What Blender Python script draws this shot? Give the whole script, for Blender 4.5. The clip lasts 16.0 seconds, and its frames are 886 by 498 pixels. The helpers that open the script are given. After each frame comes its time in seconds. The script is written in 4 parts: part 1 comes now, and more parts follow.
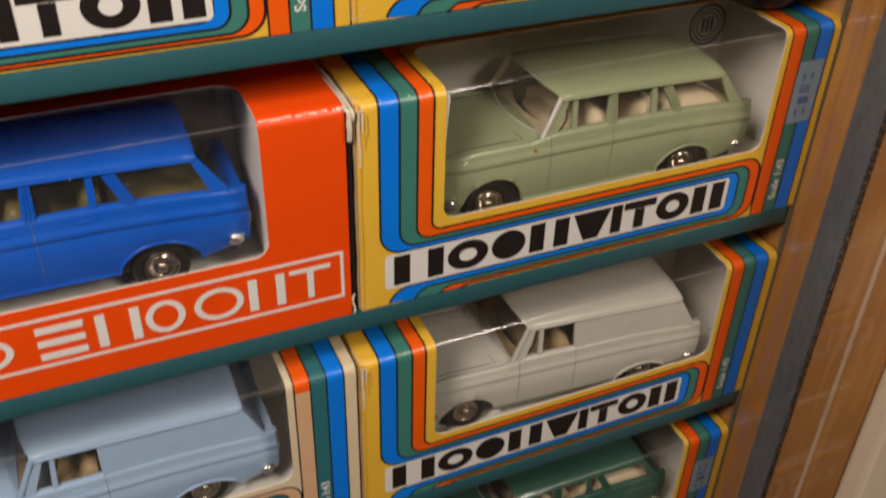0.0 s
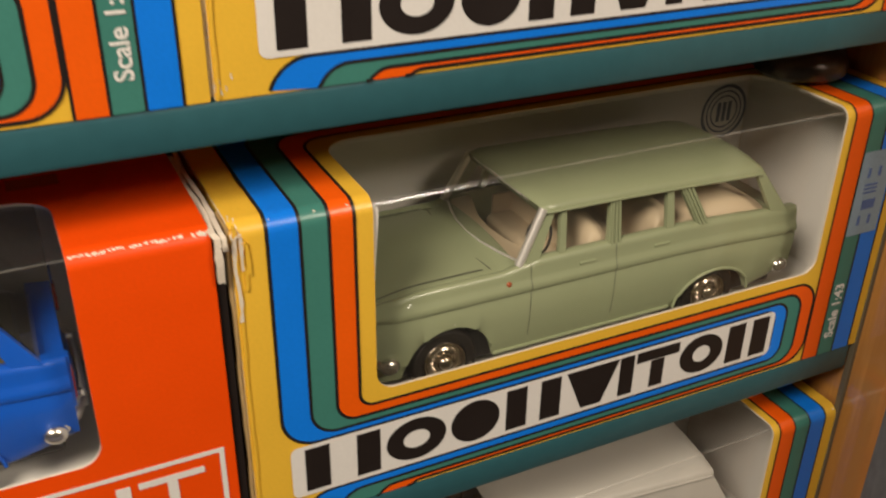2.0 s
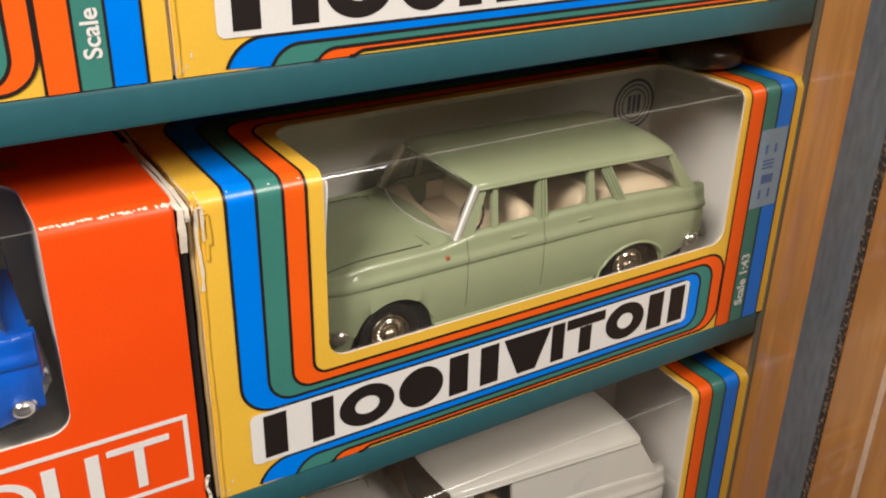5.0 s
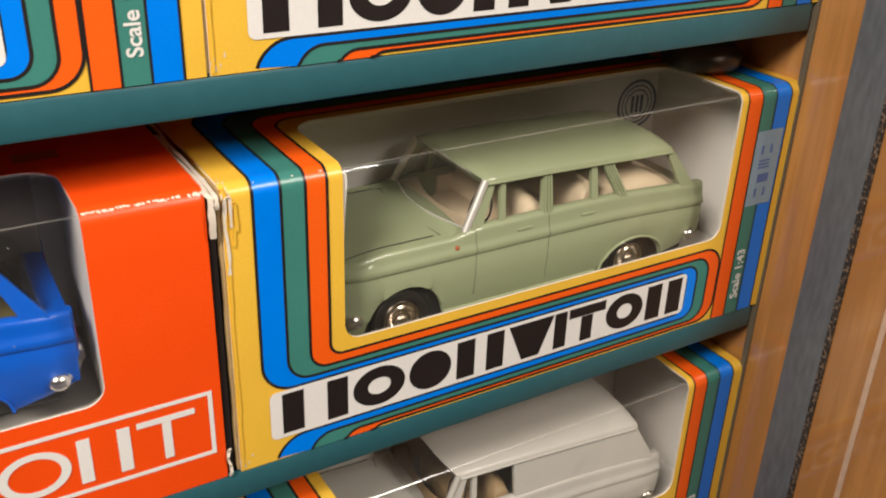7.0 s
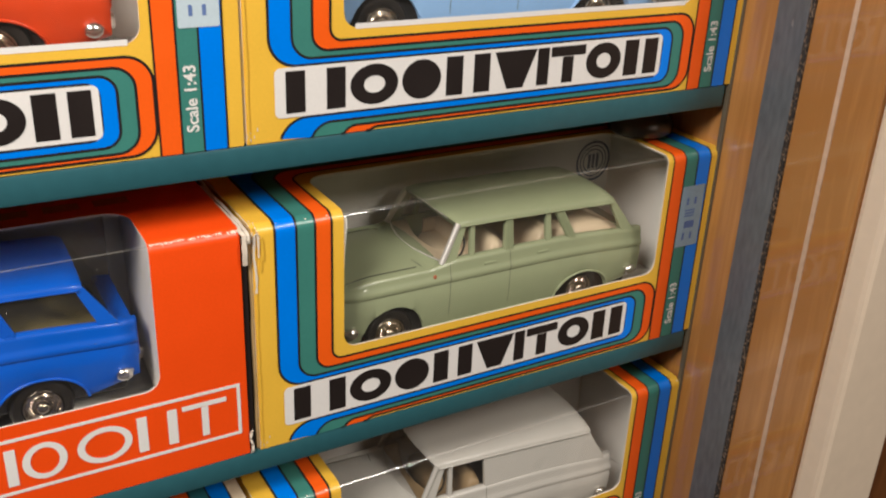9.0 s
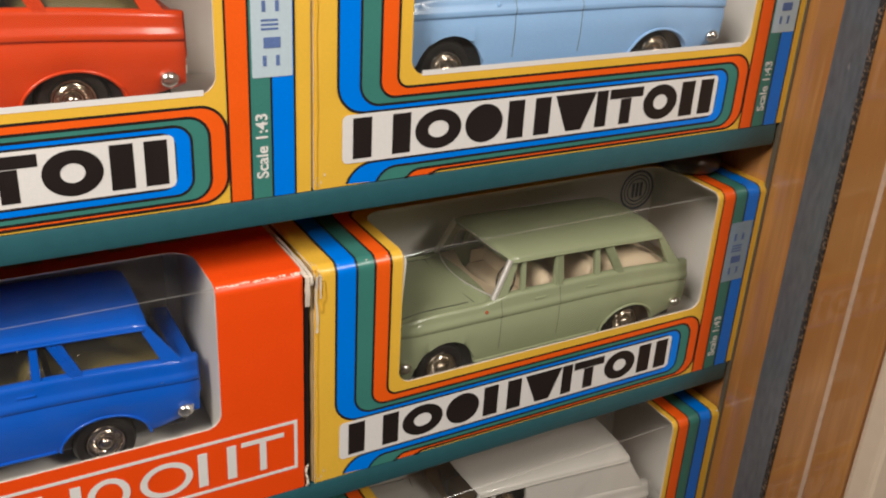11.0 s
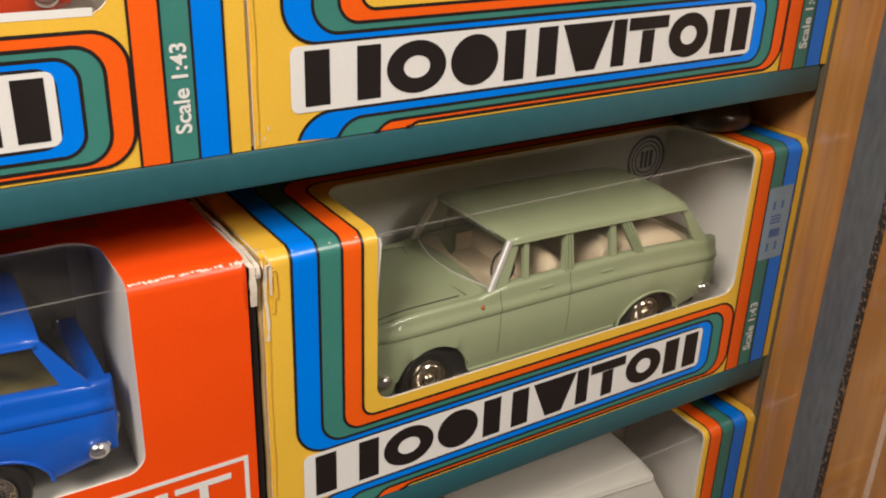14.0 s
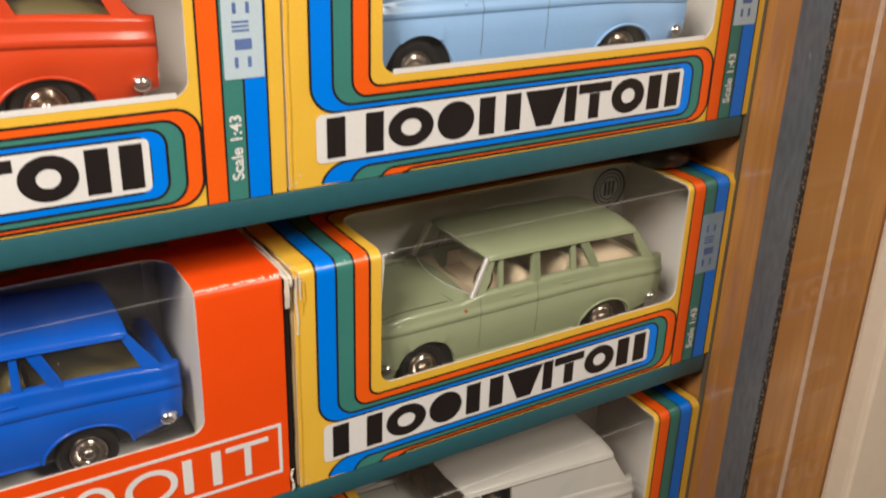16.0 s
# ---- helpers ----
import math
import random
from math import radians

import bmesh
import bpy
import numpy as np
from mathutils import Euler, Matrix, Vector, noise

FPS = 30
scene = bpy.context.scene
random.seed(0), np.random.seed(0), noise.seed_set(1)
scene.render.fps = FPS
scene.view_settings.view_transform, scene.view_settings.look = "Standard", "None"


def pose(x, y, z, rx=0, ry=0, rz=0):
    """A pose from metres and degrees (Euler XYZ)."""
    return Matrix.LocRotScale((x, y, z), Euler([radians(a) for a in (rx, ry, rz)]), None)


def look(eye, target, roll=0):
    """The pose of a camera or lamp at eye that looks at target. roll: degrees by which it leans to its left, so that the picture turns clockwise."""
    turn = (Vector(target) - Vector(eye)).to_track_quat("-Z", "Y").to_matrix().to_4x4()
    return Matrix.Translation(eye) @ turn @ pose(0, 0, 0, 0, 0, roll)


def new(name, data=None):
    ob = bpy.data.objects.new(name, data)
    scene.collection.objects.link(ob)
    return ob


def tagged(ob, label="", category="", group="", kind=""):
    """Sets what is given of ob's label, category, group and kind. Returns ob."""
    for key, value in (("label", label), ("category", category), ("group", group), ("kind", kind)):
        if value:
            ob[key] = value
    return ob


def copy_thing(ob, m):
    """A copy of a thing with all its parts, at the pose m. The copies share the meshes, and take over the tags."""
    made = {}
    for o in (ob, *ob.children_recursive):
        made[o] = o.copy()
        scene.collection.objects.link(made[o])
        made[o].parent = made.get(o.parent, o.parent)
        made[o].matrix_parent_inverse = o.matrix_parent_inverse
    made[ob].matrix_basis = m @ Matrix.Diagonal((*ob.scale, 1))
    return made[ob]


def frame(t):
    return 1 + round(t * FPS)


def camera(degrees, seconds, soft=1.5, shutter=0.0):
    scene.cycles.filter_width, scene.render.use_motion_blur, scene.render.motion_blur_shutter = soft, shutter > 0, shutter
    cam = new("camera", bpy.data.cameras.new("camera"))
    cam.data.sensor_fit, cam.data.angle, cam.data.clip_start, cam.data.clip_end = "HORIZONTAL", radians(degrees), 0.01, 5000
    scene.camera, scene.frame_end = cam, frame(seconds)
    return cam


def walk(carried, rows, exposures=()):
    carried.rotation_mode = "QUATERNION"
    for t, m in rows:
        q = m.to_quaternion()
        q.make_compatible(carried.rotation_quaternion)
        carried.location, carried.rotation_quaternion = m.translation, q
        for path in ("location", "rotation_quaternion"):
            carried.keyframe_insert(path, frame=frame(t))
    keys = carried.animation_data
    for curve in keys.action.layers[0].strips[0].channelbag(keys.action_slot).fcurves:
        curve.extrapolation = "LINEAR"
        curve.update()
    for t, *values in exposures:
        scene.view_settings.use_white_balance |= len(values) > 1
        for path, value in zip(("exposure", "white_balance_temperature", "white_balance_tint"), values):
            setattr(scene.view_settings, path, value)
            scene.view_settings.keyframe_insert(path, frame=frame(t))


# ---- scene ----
cam = camera(49.5, 16.0, 2.0, 0.5)
METRES, EYE, TILT, LEAN, TURN = 0.4, 1.3, 0.0, 0.0, -24.5
ROWS = [
    (0.0, 0.0, 0.0, 0.0, 0.99, -35.38, -1.39),
    (0.5, -0.0094, 0.0486, 0.0096, 0.68, -34.9, -1.13),
    (1.0, -0.0218, 0.0686, -0.0043, 0.15, -33.7, -1.35),
    (1.5, -0.004, 0.1305, -0.036, -0.64, -30.85, -0.78),
    (2.0, 0.0164, 0.1692, -0.0859, -1.29, -28.32, -0.8),
    (2.5, 0.0222, 0.1678, -0.1013, -2.74, -27.6, 0.03),
    (3.0, -0.0055, 0.1751, -0.0891, -3.99, -27.82, -0.28),
    (3.5, -0.0084, 0.1772, -0.0903, -4.98, -27.85, -0.75),
    (4.0, 0.0066, 0.1563, -0.1157, -5.8, -27.06, -0.76),
    (4.5, 0.0062, 0.1382, -0.1052, -6.7, -26.22, -0.94),
    (7.0, -0.0044, 0.1075, -0.0855, -6.24, -26.66, -1.89),
    (7.5, 0.0106, 0.0315, -0.0817, -6.23, -26.06, -2.13),
    (8.0, 0.0128, 0.0071, -0.0605, -6.37, -25.22, -2.06),
    (8.5, 0.0043, 0.0037, -0.0586, -5.9, -24.72, -2.28),
    (9.0, 0.0001, -0.0091, -0.0333, -5.33, -24.44, -2.38),
    (11.5, -0.0413, 0.0206, -0.0049, -4.56, -25.31, -3.18),
    (12.0, -0.0758, 0.0938, -0.0747, -5.73, -25.25, -3.6),
    (12.5, -0.0633, 0.1342, -0.0862, -7.84, -25.38, -4.26),
    (13.0, -0.0407, 0.1271, -0.0807, -7.91, -25.3, -3.4),
    (13.5, -0.0365, 0.1223, -0.075, -7.89, -25.07, -2.35),
    (14.0, -0.0279, 0.1075, -0.072, -7.51, -24.38, -1.83),
    (14.5, -0.0301, 0.0984, -0.0791, -7.49, -24.1, -1.65),
    (15.0, -0.0292, 0.0756, -0.0583, -7.5, -23.69, -1.58),
    (15.5, -0.0253, 0.0086, -0.043, -7.02, -23.8, -1.56),
    (16.0, -0.0317, -0.0077, -0.016, -6.83, -23.8, -1.69),
]
EXPOSURES = [  # seconds, stops, kelvin, tint
    (0.0, -0.56, 6600, 12), (1.0, -0.51, 6600, 11), (2.0, -0.45, 6900, 10), (2.5, -0.43, 6850, 10), (3.0, -0.53, 6750, 10), (3.5, -0.38, 6500, 10), (4.0, -0.13, 6250, 10), (4.5, 0.02, 6100, 10),
    (7.0, 0.02, 6250, 10), (8.0, -0.15, 6150, 10), (9.0, -0.20, 6100, 10), (11.5, -0.42, 6150, 10), (12.0, -0.43, 6250, 10), (12.5, -0.35, 6300, 10), (13.0, -0.33, 6250, 10),
    (14.0, -0.24, 6250, 10), (14.5, -0.17, 6250, 10), (15.0, -0.09, 6250, 10), (15.5, -0.05, 6200, 10), (16.0, -0.21, 6250, 10)]
walk(cam, [(t, pose(0, 0, EYE, TILT, LEAN, TURN) @ pose(METRES * x, METRES * y, METRES * z, 90 + pitch, roll, yaw)) for t, x, y, z, yaw, pitch, roll in ROWS], EXPOSURES)

# ---- world, lamps, exposure ----
world = bpy.data.worlds.new("world")
scene.world = world
world.use_nodes = True
world.node_tree.nodes["Background"].inputs[0].default_value = (1.0, 0.88, 0.75, 1)
world.node_tree.nodes["Background"].inputs[1].default_value = 0.012


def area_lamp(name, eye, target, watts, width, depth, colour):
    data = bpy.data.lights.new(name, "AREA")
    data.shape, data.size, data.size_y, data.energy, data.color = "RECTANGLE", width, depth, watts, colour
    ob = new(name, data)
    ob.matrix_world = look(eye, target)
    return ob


# Both lamps are unseen: left one sets vertical falloff, right one fills the boxes.
area_lamp("near_light", (-0.18, -0.03, 1.50), (0.06, 0.2, 1.20), 2.75, 0.12, 0.12, (1.0, 0.905, 0.785))
area_lamp("unseen_right_light", (0.41, -0.52, 1.76), (0.06, 0.2, 1.18), 5.4, 0.2, 0.2, (1.0, 0.90, 0.77))


# ---- materials ----
def mat(name, base, rough=0.5, metal=0.0, vary=0.06, scale=300.0, bump=0.0, coat=0.0, wear=None, wear_amount=0.0, wear_scale=120.0, stretch=(1, 1, 1)):
    """Principled surface with two scales of colour variation, fine relief and worn flecks."""
    m = bpy.data.materials.new(name)
    m.use_nodes = True
    nt = m.node_tree
    n, l = nt.nodes, nt.links
    b = n["Principled BSDF"]
    b.inputs["Roughness"].default_value = rough
    b.inputs["Metallic"].default_value = metal
    b.inputs["Coat Weight"].default_value = coat
    b.inputs["Coat Roughness"].default_value = 0.06 if coat > 0.4 else 0.14
    tc = n.new("ShaderNodeTexCoord")
    mp = n.new("ShaderNodeMapping")
    mp.inputs["Scale"].default_value = stretch
    l.new(tc.outputs["Object"], mp.inputs["Vector"])
    fine = n.new("ShaderNodeTexNoise")
    fine.inputs["Scale"].default_value = scale * 6
    fine.inputs["Detail"].default_value = 4
    broad = n.new("ShaderNodeTexNoise")
    broad.inputs["Scale"].default_value = scale * 0.25
    broad.inputs["Detail"].default_value = 3
    for t in (fine, broad):
        l.new(mp.outputs["Vector"], t.inputs["Vector"])
    add = n.new("ShaderNodeMath")
    l.new(fine.outputs["Fac"], add.inputs[0])
    l.new(broad.outputs["Fac"], add.inputs[1])
    ramp = n.new("ShaderNodeMapRange")
    ramp.inputs["From Min"].default_value, ramp.inputs["From Max"].default_value = 0.6, 1.4
    ramp.inputs["To Min"].default_value, ramp.inputs["To Max"].default_value = 1 - vary, 1 + vary
    l.new(add.outputs[0], ramp.inputs["Value"])
    mul = n.new("ShaderNodeVectorMath")
    mul.operation = "SCALE"
    mul.inputs[0].default_value = base[:3]
    l.new(ramp.outputs["Result"], mul.inputs["Scale"])
    colour = mul.outputs[0]
    if wear:
        wn = n.new("ShaderNodeTexNoise")
        wn.inputs["Scale"].default_value = wear_scale
        wn.inputs["Detail"].default_value = 8
        wn.inputs["Roughness"].default_value = 0.7
        l.new(mp.outputs["Vector"], wn.inputs["Vector"])
        wr = n.new("ShaderNodeMapRange")
        wr.inputs["From Min"].default_value, wr.inputs["From Max"].default_value = 0.72 - wear_amount, 0.78 - wear_amount
        l.new(wn.outputs["Fac"], wr.inputs["Value"])
        mix = n.new("ShaderNodeMix")
        mix.data_type = "RGBA"
        l.new(wr.outputs["Result"], mix.inputs["Factor"])
        l.new(colour, mix.inputs["A"])
        mix.inputs["B"].default_value = (*wear, 1)
        colour = mix.outputs["Result"]
    l.new(colour, b.inputs["Base Color"])
    rr = n.new("ShaderNodeMapRange")
    rr.inputs["To Min"].default_value, rr.inputs["To Max"].default_value = max(0.02, rough - 0.07), min(1, rough + 0.07)
    l.new(broad.outputs["Fac"], rr.inputs["Value"])
    l.new(rr.outputs["Result"], b.inputs["Roughness"])
    if bump:
        bp = n.new("ShaderNodeBump")
        bp.inputs["Strength"].default_value = bump
        bp.inputs["Distance"].default_value = 0.0003
        l.new(add.outputs[0], bp.inputs["Height"])
        l.new(bp.outputs["Normal"], b.inputs["Normal"])
    return m


def clear(name, tint, gloss_rough, ior, haze=0.0):
    """Thin clear sheet: light passes straight, the surface mirrors by Fresnel, a little dusty haze."""
    m = bpy.data.materials.new(name)
    m.use_nodes = True
    n, l = m.node_tree.nodes, m.node_tree.links
    n.remove(n["Principled BSDF"])
    out = n["Material Output"]
    tr = n.new("ShaderNodeBsdfTransparent")
    tr.inputs[0].default_value = (*tint, 1)
    gl = n.new("ShaderNodeBsdfGlossy")
    gl.inputs["Roughness"].default_value = gloss_rough
    # Schlick's curve, the same from both sides of the thin sheet
    lw = n.new("ShaderNodeLayerWeight")
    lw.inputs["Blend"].default_value = 0.5
    pw = n.new("ShaderNodeMath")
    pw.operation = "POWER"
    l.new(lw.outputs["Facing"], pw.inputs[0])
    pw.inputs[1].default_value = 5.0
    f0 = 2 * ((ior - 1) / (ior + 1)) ** 2
    fr = n.new("ShaderNodeMath")
    fr.operation = "MULTIPLY_ADD"
    l.new(pw.outputs[0], fr.inputs[0])
    fr.inputs[1].default_value = 1 - f0
    fr.inputs[2].default_value = f0
    df = n.new("ShaderNodeBsdfDiffuse")
    df.inputs[0].default_value = (0.8, 0.76, 0.7, 1)
    noise_tex = n.new("ShaderNodeTexNoise")
    noise_tex.inputs["Scale"].default_value = 90
    noise_tex.inputs["Detail"].default_value = 6
    tc = n.new("ShaderNodeTexCoord")
    l.new(tc.outputs["Object"], noise_tex.inputs["Vector"])
    mr = n.new("ShaderNodeMapRange")
    mr.inputs["From Min"].default_value, mr.inputs["From Max"].default_value = 0.3, 0.75
    mr.inputs["To Min"].default_value, mr.inputs["To Max"].default_value = haze * 0.4, haze * 1.6
    l.new(noise_tex.outputs["Fac"], mr.inputs["Value"])
    m1 = n.new("ShaderNodeMixShader")
    l.new(mr.outputs["Result"], m1.inputs[0])
    l.new(tr.outputs[0], m1.inputs[1])
    l.new(df.outputs[0], m1.inputs[2])
    m2 = n.new("ShaderNodeMixShader")
    l.new(fr.outputs[0], m2.inputs[0])
    l.new(m1.outputs[0], m2.inputs[1])
    l.new(gl.outputs[0], m2.inputs[2])
    l.new(m2.outputs[0], out.inputs["Surface"])
    return m


def wood(name, dark, light, rough, coat, along):
    """Varnished board; along: the axis of the grain."""
    m = bpy.data.materials.new(name)
    m.use_nodes = True
    n, l = m.node_tree.nodes, m.node_tree.links
    b = n["Principled BSDF"]
    b.inputs["Coat Weight"].default_value = coat
    b.inputs["Coat Roughness"].default_value = 0.05
    tc = n.new("ShaderNodeTexCoord")
    mp = n.new("ShaderNodeMapping")
    mp.inputs["Scale"].default_value = [6 if i == along else 90 for i in range(3)]
    l.new(tc.outputs["Object"], mp.inputs["Vector"])
    warp = n.new("ShaderNodeTexNoise")
    warp.inputs["Scale"].default_value, warp.inputs["Detail"].default_value, warp.inputs["Distortion"].default_value = 1.6, 6, 0.8
    l.new(mp.outputs["Vector"], warp.inputs["Vector"])
    fine = n.new("ShaderNodeTexNoise")
    fine.inputs["Scale"].default_value, fine.inputs["Detail"].default_value = 9, 5
    l.new(mp.outputs["Vector"], fine.inputs["Vector"])
    blot = n.new("ShaderNodeTexNoise")
    blot.inputs["Scale"].default_value, blot.inputs["Detail"].default_value = 22, 3
    l.new(tc.outputs["Object"], blot.inputs["Vector"])
    a1 = n.new("ShaderNodeMath")
    a1.operation = "MULTIPLY_ADD"
    l.new(fine.outputs["Fac"], a1.inputs[0])
    a1.inputs[1].default_value = 0.45
    l.new(warp.outputs["Fac"], a1.inputs[2])
    a2 = n.new("ShaderNodeMath")
    a2.operation = "MULTIPLY_ADD"
    l.new(blot.outputs["Fac"], a2.inputs[0])
    a2.inputs[1].default_value = 0.6
    l.new(a1.outputs[0], a2.inputs[2])
    cr = n.new("ShaderNodeValToRGB")
    cr.color_ramp.elements[0].position, cr.color_ramp.elements[0].color = 0.72, (*dark, 1)
    cr.color_ramp.elements[1].position, cr.color_ramp.elements[1].color = 1.0, (*light, 1)
    mr = n.new("ShaderNodeMapRange")
    mr.inputs["From Max"].default_value = 1.3
    l.new(a2.outputs[0], mr.inputs["Value"])
    l.new(mr.outputs["Result"], cr.inputs["Fac"])
    l.new(cr.outputs["Color"], b.inputs["Base Color"])
    b.inputs["Roughness"].default_value = rough
    bp = n.new("ShaderNodeBump")
    bp.inputs["Strength"].default_value, bp.inputs["Distance"].default_value = 0.15, 0.0003
    l.new(a1.outputs[0], bp.inputs["Height"])
    l.new(bp.outputs["Normal"], b.inputs["Normal"])
    return m


YELLOW = mat("yellow_card", (0.83, 0.49, 0.05), 0.38, vary=0.06, wear=(0.75, 0.62, 0.36), wear_amount=0.03, coat=0.15)
BLUE = mat("blue_ink", (0.001, 0.205, 0.86), 0.34, vary=0.06, wear=(0.2, 0.4, 0.7), wear_amount=-0.02, coat=0.2)
GREEN = mat("green_ink", (0.052, 0.215, 0.178), 0.34, vary=0.08, wear=(0.35, 0.5, 0.42), wear_amount=-0.02, coat=0.2)
ORANGE = mat("orange_ink", (0.90, 0.115, 0.006), 0.34, vary=0.06, wear=(0.85, 0.5, 0.3), wear_amount=-0.02, coat=0.2)
FADED = mat("faded_orange_ink", (0.72, 0.44, 0.26), 0.5, vary=0.08)
TEAL_INK = mat("teal_ink", (0.03, 0.16, 0.19), 0.4, vary=0.08)
BLACK = mat("black_ink_and_gap_shade", (0.018, 0.013, 0.012), 0.4, vary=0.15)
WHITE = mat("white_print", (0.78, 0.75, 0.72), 0.42, vary=0.04, wear=(0.6, 0.55, 0.5), wear_amount=-0.03)
CARD = mat("cream_card", (0.72, 0.58, 0.40), 0.6, vary=0.06, bump=0.1)
CUT = mat("bare_card_edge", (0.72, 0.63, 0.52), 0.85, vary=0.12, bump=0.3)
FLAP = mat("browned_card_edge", (0.46, 0.30, 0.13), 0.7, vary=0.15, bump=0.2, wear=(0.7, 0.6, 0.45), wear_amount=0.05)
LINING = mat("white_card_lining", (0.82, 0.78, 0.725), 0.6, vary=0.05, bump=0.05)
INSERT = mat("grey_card_insert", (0.72, 0.69, 0.65), 0.7, vary=0.08)
RED = mat("red_card", (0.88, 0.075, 0.004), 0.34, vary=0.06, coat=0.2, wear=(0.8, 0.4, 0.25), wear_amount=-0.05)
GOLD = mat("faded_gold_ink", (0.50, 0.15, 0.035), 0.4, vary=0.2)
FILM = clear("clear_film", (0.97, 0.96, 0.94), 0.07, 1.40, 0.014)
SCUFF_GLINT = clear("scuffed_highlight_film", (0.97, 0.96, 0.94), 0.2, 1.5, 0.12)
PANE = clear("clear_plastic_pane", (0.97, 0.96, 0.95), 0.08, 1.42, 0.02)
CHROME = mat("chrome", (0.80, 0.77, 0.72), 0.24, 1.0, vary=0.08)
# Hubcap chrome, browned by the dark room's reflection set into its colour.
HUBCHROME = mat("dark_reflection_chrome", (0.52, 0.44, 0.35), 0.2, 1.0, vary=0.25, scale=200)
TYRE = mat("tyre_rubber", (0.012, 0.009, 0.007), 0.5, vary=0.2, bump=0.15)
# Frame chrome, half metal and pale so a highlight sits in the colour.
PALE_CHROME = mat("highlight_chrome", (0.86, 0.83, 0.78), 0.3, 0.5, vary=0.1)
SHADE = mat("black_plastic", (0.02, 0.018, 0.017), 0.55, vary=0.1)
SEAT = mat("cream_plastic", (0.72, 0.59, 0.41), 0.5, vary=0.05)
TAN = mat("brown_plastic", (0.36, 0.25, 0.13), 0.5, vary=0.1)
OLIVE = mat("dark_olive_plastic", (0.13, 0.105, 0.035), 0.5, vary=0.1)
BACK_SHADE = mat("grey_brown_back_shade", (0.26, 0.225, 0.18), 0.8, vary=0.15, bump=0.1)
LAMP = mat("orange_lens", (0.36, 0.075, 0.02), 0.3, vary=0.1)
TAIL = mat("red_lens", (0.45, 0.02, 0.015), 0.25, vary=0.1)
TEAL = mat("teal_shelf_paint", (0.028, 0.108, 0.130), 0.36, vary=0.1, scale=60, bump=0.12, wear=(0.25, 0.33, 0.32), wear_amount=-0.06, wear_scale=200, coat=0.1)
DULL_STICKER = mat("grey_blue_sticker", (0.27, 0.37, 0.46), 0.4, vary=0.12)
EMBLEM = mat("dull_emblem_ink", (0.13, 0.15, 0.21), 0.6, vary=0.3, scale=400)
STICKER = mat("pale_blue_sticker", (0.50, 0.60, 0.66), 0.55, vary=0.06)
INK = mat("blue_stamp_ink", (0.10, 0.16, 0.36), 0.6, vary=0.35, scale=500)
SEAM = mat("seam_shadow", (0.10, 0.105, 0.07), 0.7, vary=0.1)
WOOD = wood("varnished_pine", (0.38, 0.165, 0.045), (0.53, 0.25, 0.075), 0.34, 1.0, 2)
UNDERSIDE_WOOD = wood("mirrored_underside_wood", (0.44, 0.27, 0.135), (0.58, 0.38, 0.20), 0.6, 0.0, 0)
WOOD_DARK = wood("brown_veneer", (0.16, 0.055, 0.016), (0.27, 0.10, 0.03), 0.45, 0.2, 2)
CREAM = mat("cream_paint", (0.72, 0.58, 0.44), 0.55, vary=0.05, scale=40, bump=0.08)
PINK = mat("pale_scratched_line", (0.55, 0.38, 0.27), 0.6, vary=0.2, scale=60)
GREYBLUE = mat("grey_blue_sheen", (0.105, 0.113, 0.125), 0.32, vary=0.35, scale=120, wear=(0.3, 0.29, 0.28), wear_amount=0.08, wear_scale=160, stretch=(1, 1, 0.25))
MOTTLE = mat("mottled_black_edge", (0.02, 0.016, 0.014), 0.7, vary=0.3, wear=(0.22, 0.15, 0.10), wear_amount=0.2, wear_scale=1100)
GREYLINE = mat("dull_green_edge", (0.13, 0.105, 0.07), 0.45, vary=0.15, scale=60, stretch=(1, 1, 0.2))
PLASTER = mat("beige_plaster", (0.62, 0.54, 0.44), 0.9, vary=0.05, scale=12, bump=0.1)
FLOORING = wood("oak_floor", (0.16, 0.09, 0.045), (0.30, 0.18, 0.09), 0.45, 0.1, 0)
METAL = mat("dark_polished_metal", (0.10, 0.085, 0.075), 0.3, 0.8, vary=0.2)


def paint(name, base):
    m = mat(name, base, 0.30, vary=0.05, scale=200, coat=0.3, bump=0.03)
    m.node_tree.nodes["Principled BSDF"].inputs["Specular IOR Level"].default_value = 0.35
    return m


SAGE = paint("sage_green_paint", (0.305, 0.342, 0.205))
ROYAL = paint("royal_blue_paint", (0.0003, 0.095, 0.55))
SKY = paint("sky_blue_paint", (0.30, 0.50, 0.80))
SCARLET = paint("scarlet_paint", (0.60, 0.05, 0.005))
GREY = paint("grey_white_paint", (0.52, 0.50, 0.46))
POWDER = paint("powder_blue_paint", (0.34, 0.47, 0.68))
BOTTLE = paint("bottle_green_paint", (0.03, 0.10, 0.075))


# ---- mesh helpers, in millimetres ----
def part(name, bm, material, parent=None, label="", smooth=0.0):
    """One mesh object from a bmesh in millimetres; smooth: the sharp-edge angle in degrees, 0 for flat faces."""
    for v in bm.verts:
        v.co *= 0.001
    me = bpy.data.meshes.new(name)
    bm.normal_update()
    bm.to_mesh(me)
    bm.free()
    if smooth:
        me.shade_smooth()
        me.set_sharp_from_angle(angle=radians(smooth))
    me.materials.append(material)
    ob = new(name, me)
    ob.parent = parent
    return tagged(ob, label)


def empty(name, x, y, z):
    ob = new(name)
    ob.empty_display_size = 0.01
    ob.location = (x * 0.001, y * 0.001, z * 0.001)
    return ob


